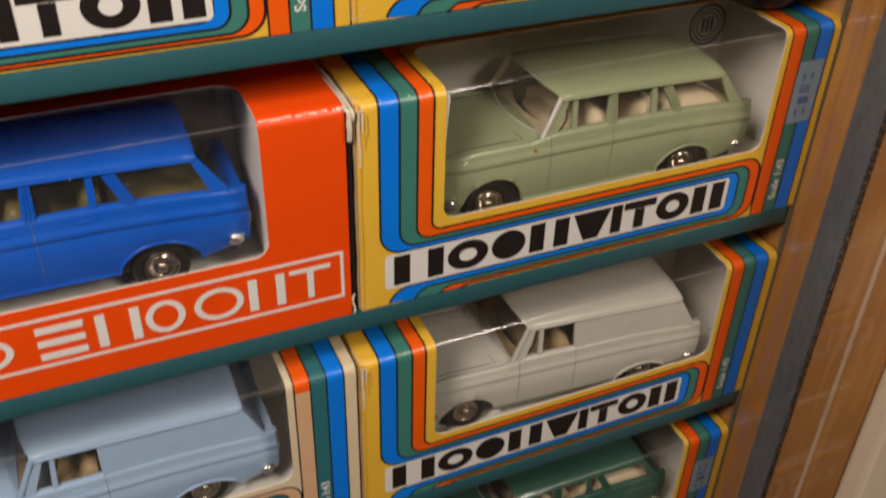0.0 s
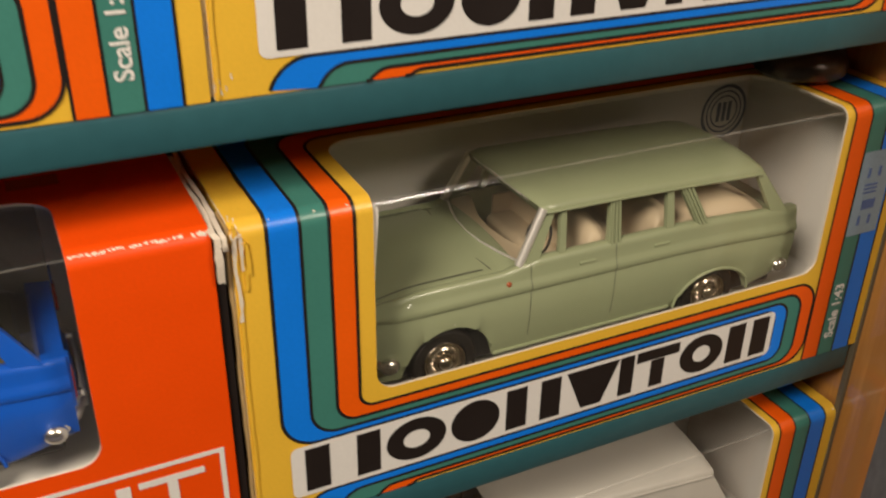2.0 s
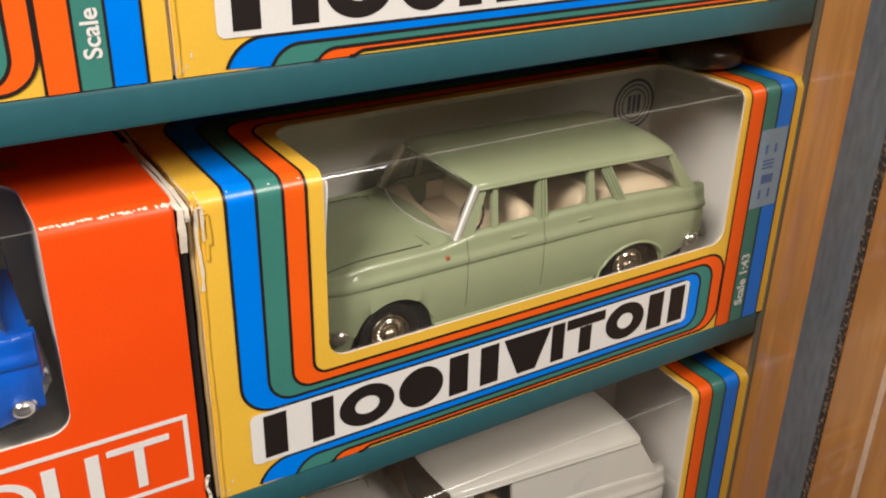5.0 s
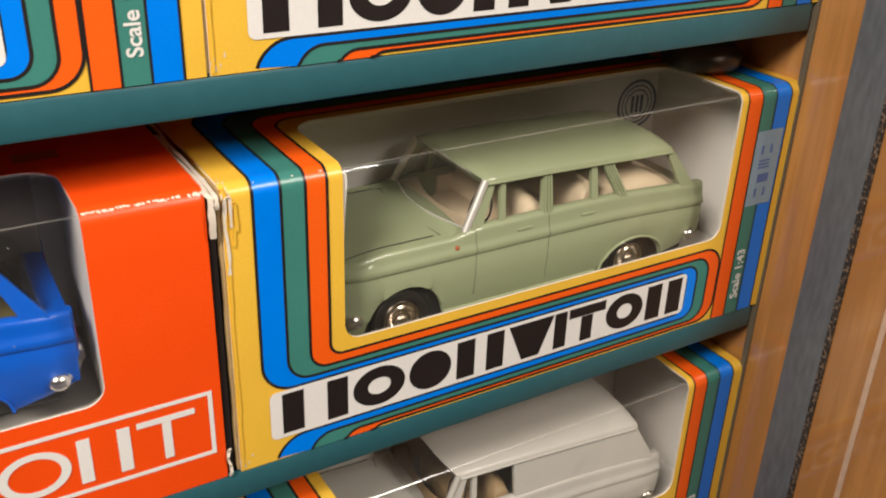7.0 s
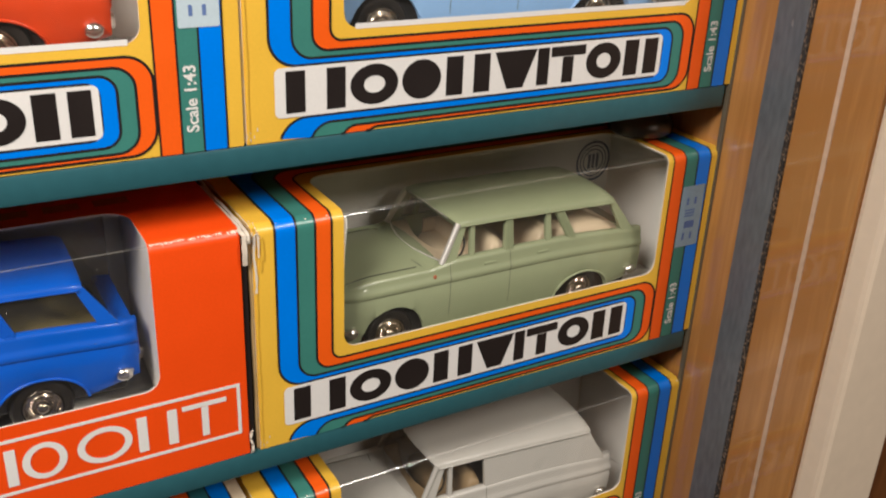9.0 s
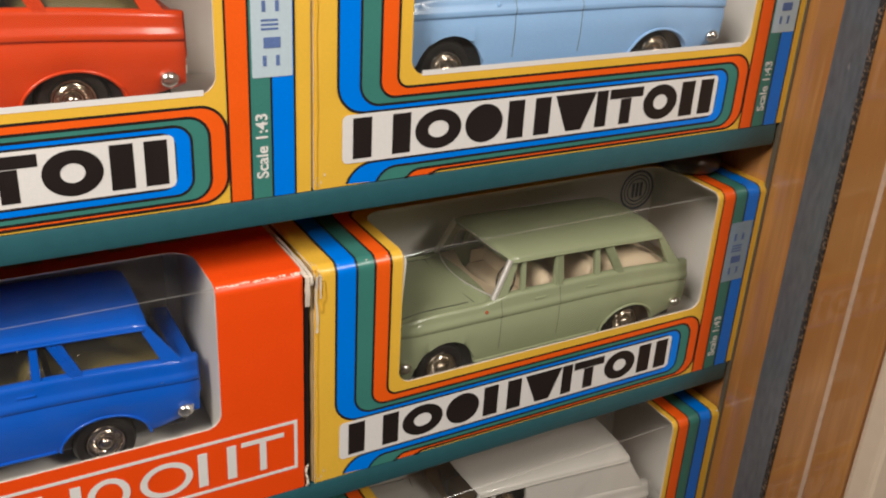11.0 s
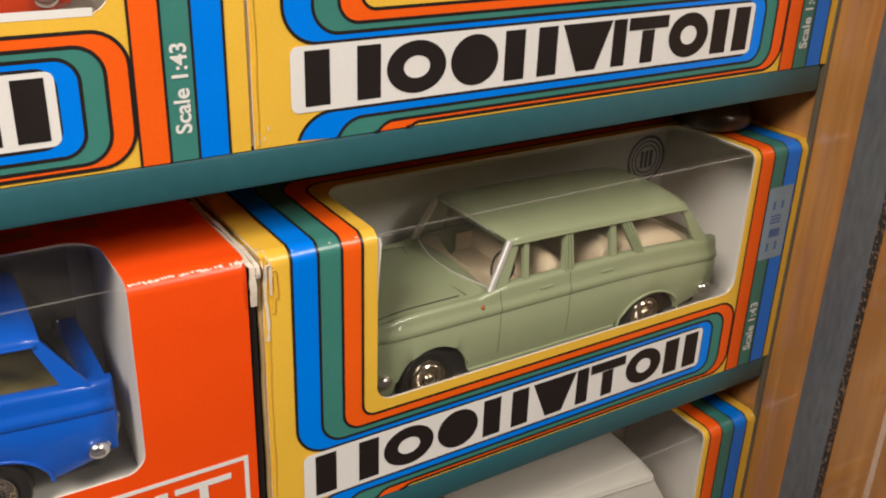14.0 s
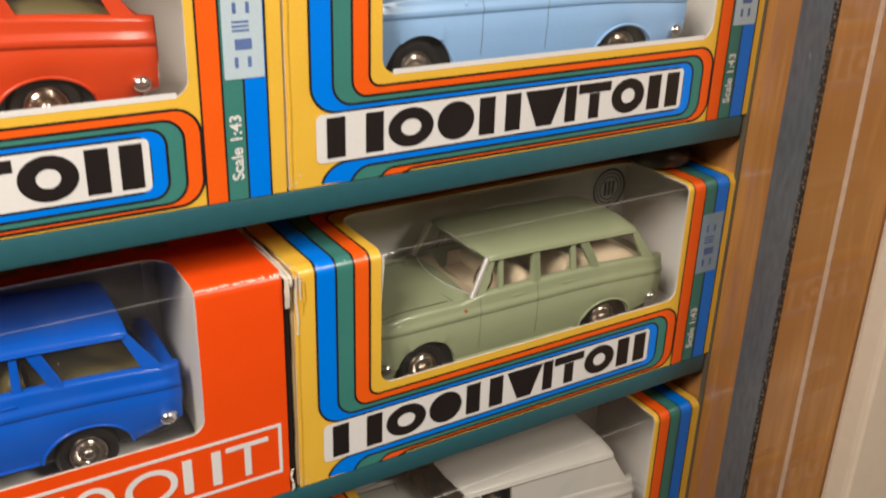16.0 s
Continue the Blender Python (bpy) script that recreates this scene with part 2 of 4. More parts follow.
def block(bm, x0, x1, y0, y1, z0, z1, bevel=0.0):
    vs = [bm.verts.new((x, y, z)) for x in (x0, x1) for y in (y0, y1) for z in (z0, z1)]
    fs = [bm.faces.new([vs[i] for i in f]) for f in ((0, 1, 3, 2), (4, 6, 7, 5), (0, 4, 5, 1), (2, 3, 7, 6), (0, 2, 6, 4), (1, 5, 7, 3))]
    if bevel:
        es = list({e for f in fs for e in f.edges})
        bmesh.ops.bevel(bm, geom=es, offset=bevel, segments=2, profile=0.5, affect="EDGES")
    return bm


def hexa(bm, low, high):
    """A solid between two quads of four corners each."""
    a, b = [bm.verts.new(p) for p in low], [bm.verts.new(p) for p in high]
    bm.faces.new(a[::-1])
    bm.faces.new(b)
    for i in range(4):
        bm.faces.new((a[i], a[(i + 1) % 4], b[(i + 1) % 4], b[i]))
    return bm


def loft(bm, rings, closed=True, caps=True):
    rows = [[bm.verts.new(p) for p in r] for r in rings]
    n = len(rows[0])
    for a, b in zip(rows, rows[1:]):
        for i in range(n if closed else n - 1):
            j = (i + 1) % n
            bm.faces.new((a[i], b[i], b[j], a[j]))
    if caps:
        bm.faces.new(rows[0])
        bm.faces.new(rows[-1][::-1])
    return bm


def tube(bm, pts, r, sides=8, loop=False):
    pts = [Vector(p) for p in pts]
    rings = []
    for i, p in enumerate(pts):
        if loop:
            d = pts[(i + 1) % len(pts)] - pts[i - 1]
        else:
            d = pts[min(i + 1, len(pts) - 1)] - pts[max(i - 1, 0)]
        q = d.normalized().to_track_quat("Z", "Y")
        rings.append([p + q @ Vector((r * math.cos(a), r * math.sin(a), 0)) for a in (2 * math.pi * k / sides for k in range(sides))])
    if loop:
        rings.append(rings[0])
    return loft(bm, rings, True, not loop)


def lathe(bm, profile, cx, cy, cz, sides=40):
    """profile: (radius, offset along y) pairs, turned about an axis along y."""
    rings = []
    for k in range(sides + 1):
        a = 2 * math.pi * k / sides
        rings.append([(cx + r * math.cos(a), cy + o, cz + r * math.sin(a)) for r, o in profile])
    loft(bm, rings, False, False)
    bmesh.ops.remove_doubles(bm, verts=bm.verts, dist=0.001)
    return bm


def arc(cu, cv, r, a0, a1, n=8):
    return [(cu + r * math.cos(radians(a0 + (a1 - a0) * k / n)), cv + r * math.sin(radians(a0 + (a1 - a0) * k / n))) for k in range(n + 1)]


# ---- room ----
def room_slab(name, x0, x1, y0, y1, z0, z1, material, label):
    bm = block(bmesh.new(), x0, x1, y0, y1, z0, z1)
    return tagged(part(name, bm, material, None, label), label, name.split("_")[0], kind="structure")


room_slab("floor", -2100, 2100, -2600, 600, -60, 0, FLOORING, "brown oak floor of the room")
room_slab("ceiling", -2100, 2100, -2600, 600, 2550, 2610, PLASTER, "pale beige plaster ceiling")
room_slab("wall_back", -2100, 2100, 500, 600, 0, 2550, PLASTER, "pale beige wall behind the cabinet")
room_slab("wall_front", -2100, 2100, -2700, -2600, 0, 2550, PLASTER, "pale beige wall of the room")
room_slab("wall_left", -2200, -2100, -2600, 600, 0, 2550, PLASTER, "pale beige wall of the room")
room_slab("wall_right", 2100, 2200, -2600, 600, 0, 2550, PLASTER, "pale beige wall of the room")

# ---- cabinet and shelves ----
LEFT, RIGHT, FRONT, BACK = -225, 198, 180, 300
SHELVES = [992.6, 1070.0, 1146.0, 1222.4, 1298.8]
cabinet = tagged(empty("display_cabinet", 0, 0, 0), "varnished orange-brown wooden cabinet with cream front edge", "cabinet")
part("side_panel", block(bmesh.new(), RIGHT, RIGHT + 20, 134, BACK, 0, 1420, 0.8), WOOD, cabinet, "varnished pine side panel")
part("side_panel", block(bmesh.new(), LEFT - 22, LEFT - 2, 134, BACK, 0, 1420, 0.8), WOOD, cabinet, "varnished pine side panel")
part("back_panel", block(bmesh.new(), LEFT - 22, RIGHT + 20, BACK + 1, BACK + 9, 0, 1420), WOOD_DARK, cabinet)
part("top_board", block(bmesh.new(), LEFT - 24, RIGHT + 22, 130, BACK + 10, 1421, 1440, 1.5), WOOD, cabinet)
part("bottom_board", block(bmesh.new(), LEFT - 1, RIGHT - 1, 180, BACK, 60, 80), WOOD, cabinet)
part("front_edge", block(bmesh.new(), RIGHT + 0.5, RIGHT + 27, 126, 133.8, 0, 1420, 1.6), CREAM, cabinet, "cream painted front edge strip")
# Strip of unknown make; its blue is partly a reflection set into the colour.
part("grey_blue_strip", block(bmesh.new(), RIGHT - 0.5, RIGHT + 1, 158.8, 168.6, 81, 1419, 0.15), GREYBLUE, cabinet, "worn grey-blue strip with a bluish reflection put into its colour")
part("strip_edge", block(bmesh.new(), RIGHT - 0.6, RIGHT + 1, 157.2, 158.7, 81, 1419), MOTTLE, cabinet, "mottled black strip edge")
part("pale_line", block(bmesh.new(), RIGHT - 0.25, RIGHT + 1, 145.0, 146.4, 81, 1419), PINK, cabinet, "thin pale line")
part("edge_bead", block(bmesh.new(), RIGHT - 0.9, RIGHT + 0.5, 179.6, 181.2, 81, 1419, 0.3), GREYLINE, cabinet, "dull grey-green bead beside the shelves")
neighbour = tagged(part("wardrobe", block(bmesh.new(), RIGHT + 30, RIGHT + 700, 150, 480, 0, 1900, 2), WOOD_DARK), "dark brown veneered wardrobe beside the cabinet", "wardrobe")
for z in SHELVES:
    shelf = tagged(empty("shelf", 0, 0, 0), "teal green painted thin wooden shelf board", "shelf", "shelves of the cabinet")
    part("board", block(bmesh.new(), LEFT - 2, RIGHT - 2, FRONT + 3, BACK, z - 4.2, z - 0.05), TEAL, shelf)
    # Unseen underside, made light brown so the top films mirror a warm haze.
    part("underside", block(bmesh.new(), LEFT - 2, RIGHT - 2, FRONT + 3, BACK, z - 6.2, z - 4.2), UNDERSIDE_WOOD, shelf, "unseen underside, light brown for the haze mirrored in the films")
    part("front_lip", block(bmesh.new(), LEFT - 2, RIGHT - 2, FRONT, FRONT + 3, z - 6.4, z, 0.8), TEAL, shelf, "", 40)

# ---- window boxes ----
W, H, D, R = 138.0, 58.0, 46.0, 2.5
W1, W2 = H - R, H - R + R * math.pi / 2
WTOT = W2 + D - R


def fold(u, w, o=0.0):
    """Unrolled sheet (u across, w up the front and back over the top) to the box, o millimetres proud."""
    if w <= W1:
        return (u, -o, w)
    if w <= W2:
        a = (w - W1) / R
        return (u, R - (R + o) * math.cos(a), W1 + (R + o) * math.sin(a))
    return (u, R + w - W2, H + o)


def span(lo, hi, cut=()):
    """Heights from lo to hi, close together round the fold and at the cuts."""
    ws = {round(lo, 3), round(hi, 3), *(round(c, 3) for c in cut if lo < c < hi)}
    ws |= {round(W1 + (W2 - W1) * k / 6, 3) for k in range(7) if lo < W1 + (W2 - W1) * k / 6 < hi}
    return sorted(ws)


def window_edges(w, win):
    """The left and right edge of the rounded opening at height w."""
    u0, u1, a, b, r0, r1 = win
    d = 0.0
    if w < a + r0:
        d = r0 - math.sqrt(max(0, r0 * r0 - (a + r0 - w) ** 2))
    if w > b - r1:
        d = r1 - math.sqrt(max(0, r1 * r1 - (w - b + r1) ** 2))
    return u0 + d, u1 - d


def win_rows(win):
    u0, u1, a, b, r0, r1 = win
    return span(a, b, [a + r0 * (1 - math.cos(radians(k * 9))) for k in range(11)] + [b - r1 * (1 - math.cos(radians(k * 9))) for k in range(11)])


def sheet(bm, win, o):
    """The front and top of the box as one folded sheet with the window cut out."""
    a, b = win[2], win[3]
    rows = win_rows(win)

    def quad(ua, ub, wa, uc, ud, wb):
        vs = [bm.verts.new(fold(u, w, o)) for u, w in ((ua, wa), (ub, wa), (ud, wb), (uc, wb))]
        bm.faces.new(vs)
    for lo, hi in ((0, a), (b, WTOT)):
        ws = span(lo, hi)
        for wa, wb in zip(ws, ws[1:]):
            quad(0, W, wa, 0, W, wb)
    for wa, wb in zip(rows, rows[1:]):
        la, ra = window_edges(wa, win)
        lb, rb = window_edges(wb, win)
        quad(0, la, wa, 0, lb, wb)
        quad(ra, W, wa, rb, W, wb)
    bmesh.ops.remove_doubles(bm, verts=bm.verts, dist=0.001)
    return bm


def window_outline(win):
    rows = win_rows(win)
    pts = [(window_edges(w, win)[0], w) for w in rows] + [(window_edges(w, win)[1], w) for w in reversed(rows)]
    return pts


def rim(bm, win, o0, o1):
    """The cut edge round the opening, between two heights over the sheet."""
    pts = window_outline(win)
    rows = [[bm.verts.new(fold(u, w, o)) for u, w in pts] for o in (o0, o1)]
    n = len(pts)
    for i in range(n):
        j = (i + 1) % n
        bm.faces.new((rows[0][i], rows[0][j], rows[1][j], rows[1][i]))
    return bm


def film_sheet(bm, win, o):
    rows = win_rows(win)
    prev = None
    for w in rows:
        l, r = window_edges(w, win)
        cur = [bm.verts.new(fold(l + (r - l) * k / 8, w, o)) for k in range(9)]
        if prev:
            for k in range(8):
                bm.faces.new((prev[k], prev[k + 1], cur[k + 1], cur[k]))
        prev = cur
    return bm


def ribbon(bm, a, b, o):
    """A printed band between two lines on the unrolled sheet."""
    va, vb = [bm.verts.new(fold(u, w, o)) for u, w in a], [bm.verts.new(fold(u, w, o)) for u, w in b]
    for i in range(len(a) - 1):
        bm.faces.new((va[i], va[i + 1], vb[i + 1], vb[i]))
    return bm


def offset_line(line, d):
    out = []
    for i, (u, w) in enumerate(line):
        a, b = line[max(0, i - 1)], line[min(len(line) - 1, i + 1)]
        du, dw = b[0] - a[0], b[1] - a[1]
        n = math.hypot(du, dw) or 1
        out.append((u - dw / n * d, w + du / n * d))
    return out


def stripe_edge(u, v, r, ur, rr, vb, ul, rl, wb):
    """Edge of a printed band: behind the window on the top, down the left column, along over the name, round it and off the bottom."""
    rt = r + 2.0
    line = [(120.6 - (120.6 - u - rt) * k / 6, wb) for k in range(6)] + arc(u + rt, wb - rt, rt, 90, 180)
    line += [(u, w) for w in reversed(span(v + r + 0.5, wb - rt - 0.3, [w for w in range(24, 56, 6)]))]
    line += arc(u + r, v + r, r, 180, 270)
    line += [(u + r + (ur - rr - u - r) * k / 6, v) for k in range(1, 6)]
    line += arc(ur - rr, v - rr, rr, 90, 0)
    line += arc(ur - rr, vb + rr, rr, 0, -90)
    line += [(ur - rr + (ul - ur + rr) * k / 6, vb) for k in range(1, 6)]
    line += arc(ul, vb - rl, rl, 90, 160)
    return [(max(0.0, p), max(0.02, q)) for p, q in line]


EDGES = [stripe_edge(5.3, 15.7, 6.0, 110.4, 2.6, 4.7, 13.5, 6.5, 94.0),
         stripe_edge(10.3, 17.0, 4.6, 113.7, 3.4, 3.0, 19.0, 5.0, 90.2),
         stripe_edge(14.8, 18.4, 3.6, 117.2, 4.2, 1.6, 25.0, 4.0, 86.6),
         stripe_edge(18.8, 20.3, 2.6, 120.6, 5.2, 0.7, 30.0, 3.0, 83.4)]
WINDOW = (21.9, 119.0, 22.6, W2 + 21.5, 3.4, 5.5)


def column(bm, u0, u1, o):
    ws = span(0.02, WTOT, range(6, 56, 6))
    return ribbon(bm, [(u0, w) for w in ws], [(u1, w) for w in ws], o)


def plain_shape(bm, kind, u0, u1, v0, v1, o, thick=3.2):
    """Flat printed blocks, rings, wedges and bars that stand in for a character of a maker's name."""
    m, c = (u0 + u1) / 2, (v0 + v1) / 2
    if kind == "ring":
        rows = []
        for k in range(33):
            a = 2 * math.pi * k / 32
            rows.append([fold(m + ((u1 - u0) / 2 - d) * math.cos(a), c + ((v1 - v0) / 2 - d * 0.8) * math.sin(a), o + 0.05) for d in (0.0, thick)])
        return loft(bm, rows, False, False)
    if kind == "pair":
        shapes = [[(u0, v0), (u0 + thick * 1.35, v0), (u0 + thick * 1.35, v1), (u0, v1)], [(u1 - thick * 1.35, v0), (u1, v0), (u1, v1), (u1 - thick * 1.35, v1)]]
    elif kind == "stack":
        h = (v1 - v0) / 5
        shapes = [[(u0, v0 + 2 * k * h), (u1, v0 + 2 * k * h), (u1, v0 + (2 * k + 1) * h), (u0, v0 + (2 * k + 1) * h)] for k in range(3)]
    elif kind == "oval":
        shapes = [[(m + (u1 - u0) / 2 * math.cos(a), c + (v1 - v0) / 2 * math.sin(a)) for a in (2 * math.pi * k / 32 for k in range(32))]]
    elif kind == "wedge":
        shapes = [[(m - thick * 0.7, v0), (m + thick * 0.7, v0), (u1, v1), (u0, v1)]]
    elif kind == "tee":
        shapes = [[(m - thick / 2, v0), (m + thick / 2, v0), (m + thick / 2, v1 - thick * 0.8), (m - thick / 2, v1 - thick * 0.8)], [(u0, v1 - thick * 0.75), (u1, v1 - thick * 0.75), (u1, v1), (u0, v1)]]
    else:
        shapes = [[(u0, v0), (u1, v0), (u1, v1), (u0, v1)]]
    for pts in shapes:
        low, high = [bm.verts.new(fold(u, v, o)) for u, v in pts], [bm.verts.new(fold(u, v, o + 0.05)) for u, v in pts]
        bm.faces.new(high)
        n = len(pts)
        for i in range(n):
            bm.faces.new((low[i], low[(i + 1) % n], high[(i + 1) % n], high[i]))
    return bm


NAME = (("pair", 8.7, 22.2), ("ring", 23.3, 34.8), ("oval", 35.8, 45.6), ("pair", 47.0, 58.6), ("wedge", 59.8, 71.6), ("block", 71.9, 75.2), ("tee", 75.8, 86.0), ("ring", 86.4, 97.2), ("pair", 98.4, 109.0))


def rounded(bm, u0, u1, v0, v1, r, o):
    pts = arc(u1 - r, v1 - r, r, 0, 90, 5) + arc(u0 + r, v1 - r, r, 90, 180, 5) + arc(u0 + r, v0 + r, r, 180, 270, 5) + arc(u1 - r, v0 + r, r, 270, 360, 5)
    bm.faces.new([bm.verts.new(fold(u, v, o)) for u, v in pts])
    return bm


def words(text, size, material, parent, m, name, label=""):
    """Built-in font as a mesh."""
    cu = bpy.data.curves.new(name, "FONT")
    cu.body, cu.size, cu.extrude = text, size, 0.00003
    cu.offset = size * 0.019
    tmp = bpy.data.objects.new(name, cu)
    scene.collection.objects.link(tmp)
    me = bpy.data.meshes.new_from_object(tmp.evaluated_get(bpy.context.evaluated_depsgraph_get()))
    bpy.data.objects.remove(tmp)
    me.materials.clear()
    me.materials.append(material)
    ob = new(name, me)
    ob.parent, ob.matrix_local = parent, m
    return tagged(ob, label)


def carton(parent, win, outside, lining, insert_z):
    """The folded card box: printed sheet, lining, sides, back, base, cut edges, film and insert."""
    t = 0.4
    part("front_sheet", sheet(bmesh.new(), win, 0.0), outside, parent, "", 35)
    part("lining", sheet(bmesh.new(), win, -t), lining, parent, "", 35)
    part("window_rim", rim(bmesh.new(), win, 0.03, -t - 0.02), CUT, parent, "bare cut card edge", 35)
    grown = (win[0] - 1.5, win[1] + 1.5, win[2] - 1.5, win[3] + 1.5, win[4], win[5])
    film = part("window_film", film_sheet(bmesh.new(), grown, -t - 0.1), FILM, parent, "creased clear film", 60)
    film.visible_shadow = False
    ws = [W1 + (W2 - W1) * f for f in (0.47, 0.52, 0.55)]
    # Pale strip along the fold: scuffing plus a highlight put into the colour.
    crease = ribbon(bmesh.new(), [(win[0] - 0.5 + (win[1] - win[0] + 1) * k / 40, ws[0] + 0.03 * math.sin(k * 1.7)) for k in range(41)], [(win[0] - 0.5 + (win[1] - win[0] + 1) * k / 40, ws[2] + 0.05 * math.sin(k * 2.9)) for k in range(41)], -t + 0.0)
    rnd = random.Random(33)
    # Pale flecks on the film: dust, and small glints drawn as specks.
    dust = bmesh.new()
    for k in range(16):
        u, w, e = rnd.uniform(win[0] + 4, win[1] - 4), rnd.uniform(win[2] + 6, win[3] - 3), rnd.uniform(0.08, 0.22)
        ribbon(dust, [(u, w), (u + e, w + e * 0.3)], [(u + e * 0.2, w + e), (u + e * 1.2, w + e * 0.8)], -0.45)
    tagged(part("dust", dust, CUT, parent, "white dust specks and painted glints on the film"), kind="stuff")
    part("film_crease", crease, SCUFF_GLINT, parent, "whitish scuffed fold of the film with a painted highlight", 60)
    for name, x0, x1 in (("end_flap", 0.0, 0.4), ("end_flap", W - 0.4, W)):
        part(name, block(bmesh.new(), x0, x1, R * 0.4, D, 0.4, H - 0.6), outside, parent)
    for x0, x1 in ((0.45, 0.8), (W - 0.8, W - 0.45)):
        part("end_lining", block(bmesh.new(), x0, x1, 0.5, D - 0.5, 0.5, H - 0.7), lining, parent)
    part("back_wall", block(bmesh.new(), 0, W, D, D + 0.4, 0, H - 0.5), outside, parent)
    part("back_lining", block(bmesh.new(), 0.9, W - 0.9, D - 0.5, D - 0.1, 0.5, H - 0.7), lining, parent)
    part("base", block(bmesh.new(), 0.2, W - 0.2, 0.5, D, 0.05, 0.45), outside, parent)
    part("insert", block(bmesh.new(), 1, W - 1, 0.9, D - 0.6, insert_z - 0.5, insert_z), INSERT, parent, "grey card platform under the car")


def window_box(card, label, inks):
    box = tagged(empty("toy_car_box", 0, 0, 0), label, "box", "toy car boxes on the shelves")
    carton(box, WINDOW, card, LINING, 11.2)
    for name, material, k in (("blue_stripe", inks[0], 0), ("green_stripe", inks[1], 1), ("orange_stripe", inks[2], 2)):
        part(name, ribbon(bmesh.new(), EDGES[k], EDGES[k + 1], 0.10), material, box, "", 60)
    for line in EDGES:
        part("outline", ribbon(bmesh.new(), offset_line(line, 0.27), offset_line(line, -0.27), 0.16), BLACK, box, "", 60)
    for name, material, u0, u1 in (("orange_stripe", inks[2], 121.0, 125.4), ("green_stripe", inks[1], 125.4, 129.8), ("blue_stripe", inks[0], 129.8, 134.6)):
        part(name, column(bmesh.new(), u0, u1, 0.10), material, box, "", 60)
    for u in (121.0, 125.4, 129.8, 134.6):
        part("outline", column(bmesh.new(), u - 0.2, u + 0.2, 0.16), BLACK, box, "", 60)
    panel = part("name_panel", rounded(bmesh.new(), 6.3, 110.4, 4.9, 15.5, 1.3, 0.18), WHITE, box, "white name panel")
    for kind, u0, u1 in NAME:
        part("name_shape", plain_shape(bmesh.new(), kind, u0, u1, 5.8, 14.7, 0.2), BLACK, panel)
    words("Scale 1:43", 0.0034, WHITE, box, Matrix.Translation((0.1288, -0.0002, 0.0042)) @ Euler((radians(90), 0, 0)).to_matrix().to_4x4() @ pose(0, 0, 0, 0, 0, 90), "scale_print", "small white print")
    # worn tuck-flap edges on the near end
    for x0, x1, y0 in ((-0.55, -0.1, 0.3), (0.35, 0.75, -0.3)):
        bm = bmesh.new()
        rnd = random.Random(4)
        rings = []
        for k in range(25):
            z = 0.5 + (H - 1.0) * k / 24
            j = rnd.uniform(-0.12, 0.12)
            rings.append([(x0 + j, y0, z), (x1 + j, y0, z), (x1 + j, y0 + 6, z), (x0 + j, y0 + 6, z)])
        part("flap_edge", loft(bm, rings), FLAP if x0 < 0 else card, box, "browned card flap edge" if x0 < 0 else "")
    # layered card curled up at the near top corner
    for x, low, high, r, seed in ((0.55, 16, 2.6, 0.45, 2), (1.7, 11, 3.4, 0.3, 3)):
        path = [(x + 0.2 * math.sin(k * 0.8), -0.25, H - low + (low - high) * k / 8) for k in range(9)]
        path += [(x + r - r * math.cos(a), -0.35, H - high + r * 2 * math.sin(a)) for a in (0.6, 1.2, 1.9, 2.6)]
        path += [(x + 2 * r, -0.3, H - high - k * 1.6) for k in range(1, 4)]
        part("curled_edge", card_curl(path, 0.5, 0.16, seed), CUT if seed == 2 else card, box, "curled worn card edge")
    # scuffs on the near corners
    bm = bmesh.new()
    rnd = random.Random(21)
    for k in range(30):
        top = k < 20
        u = abs(rnd.gauss(0, 1.3 if top else 0.9))
        w = rnd.gauss(W1 - 0.5, 2.6) if top else abs(rnd.gauss(0, 1.6)) + 0.05
        e = rnd.uniform(0.12, 0.5)
        ribbon(bm, [(u, w), (u + e * rnd.uniform(0.3, 0.8), w + 0.1 * e)], [(u + 0.1 * e, w + e * 1.8), (u + e * 0.5, w + e * 1.5)], 0.07)
    for k in range(4):
        ribbon(bm, [(x := rnd.uniform(0, 21), W1 + R * 0.8 + rnd.uniform(-0.3, 0.3)), (x + rnd.uniform(0.2, 0.7), W1 + R * 0.8)], [(x + 0.05, W1 + R * 0.8 + 0.25), (x + 0.3, W1 + R * 0.8 + 0.2)], 0.19)
    tagged(part("scuff", bm, CUT, box, "whitish scuffed corner"), kind="stuff")
    # emblem printed inside on the back
    bm = bmesh.new()
    for r0, r1 in ((6.0, 6.8), (4.9, 5.3), (3.7, 4.1)):
        ring = [[(130.3 + r * math.cos(a), D - 0.6, 40.5 + r * math.sin(a)) for r in (r0, r1)] for a in (2 * math.pi * k / 40 for k in range(41))]
        loft(bm, ring, False, False)
    for dx in (-1.6, 0.0, 1.6):
        block(bm, 129.8 + dx, 130.8 + dx, D - 0.62, D - 0.56, 38.1, 42.9)
    part("emblem", bm, EMBLEM, box, "dull blue round printed emblem")
    return box


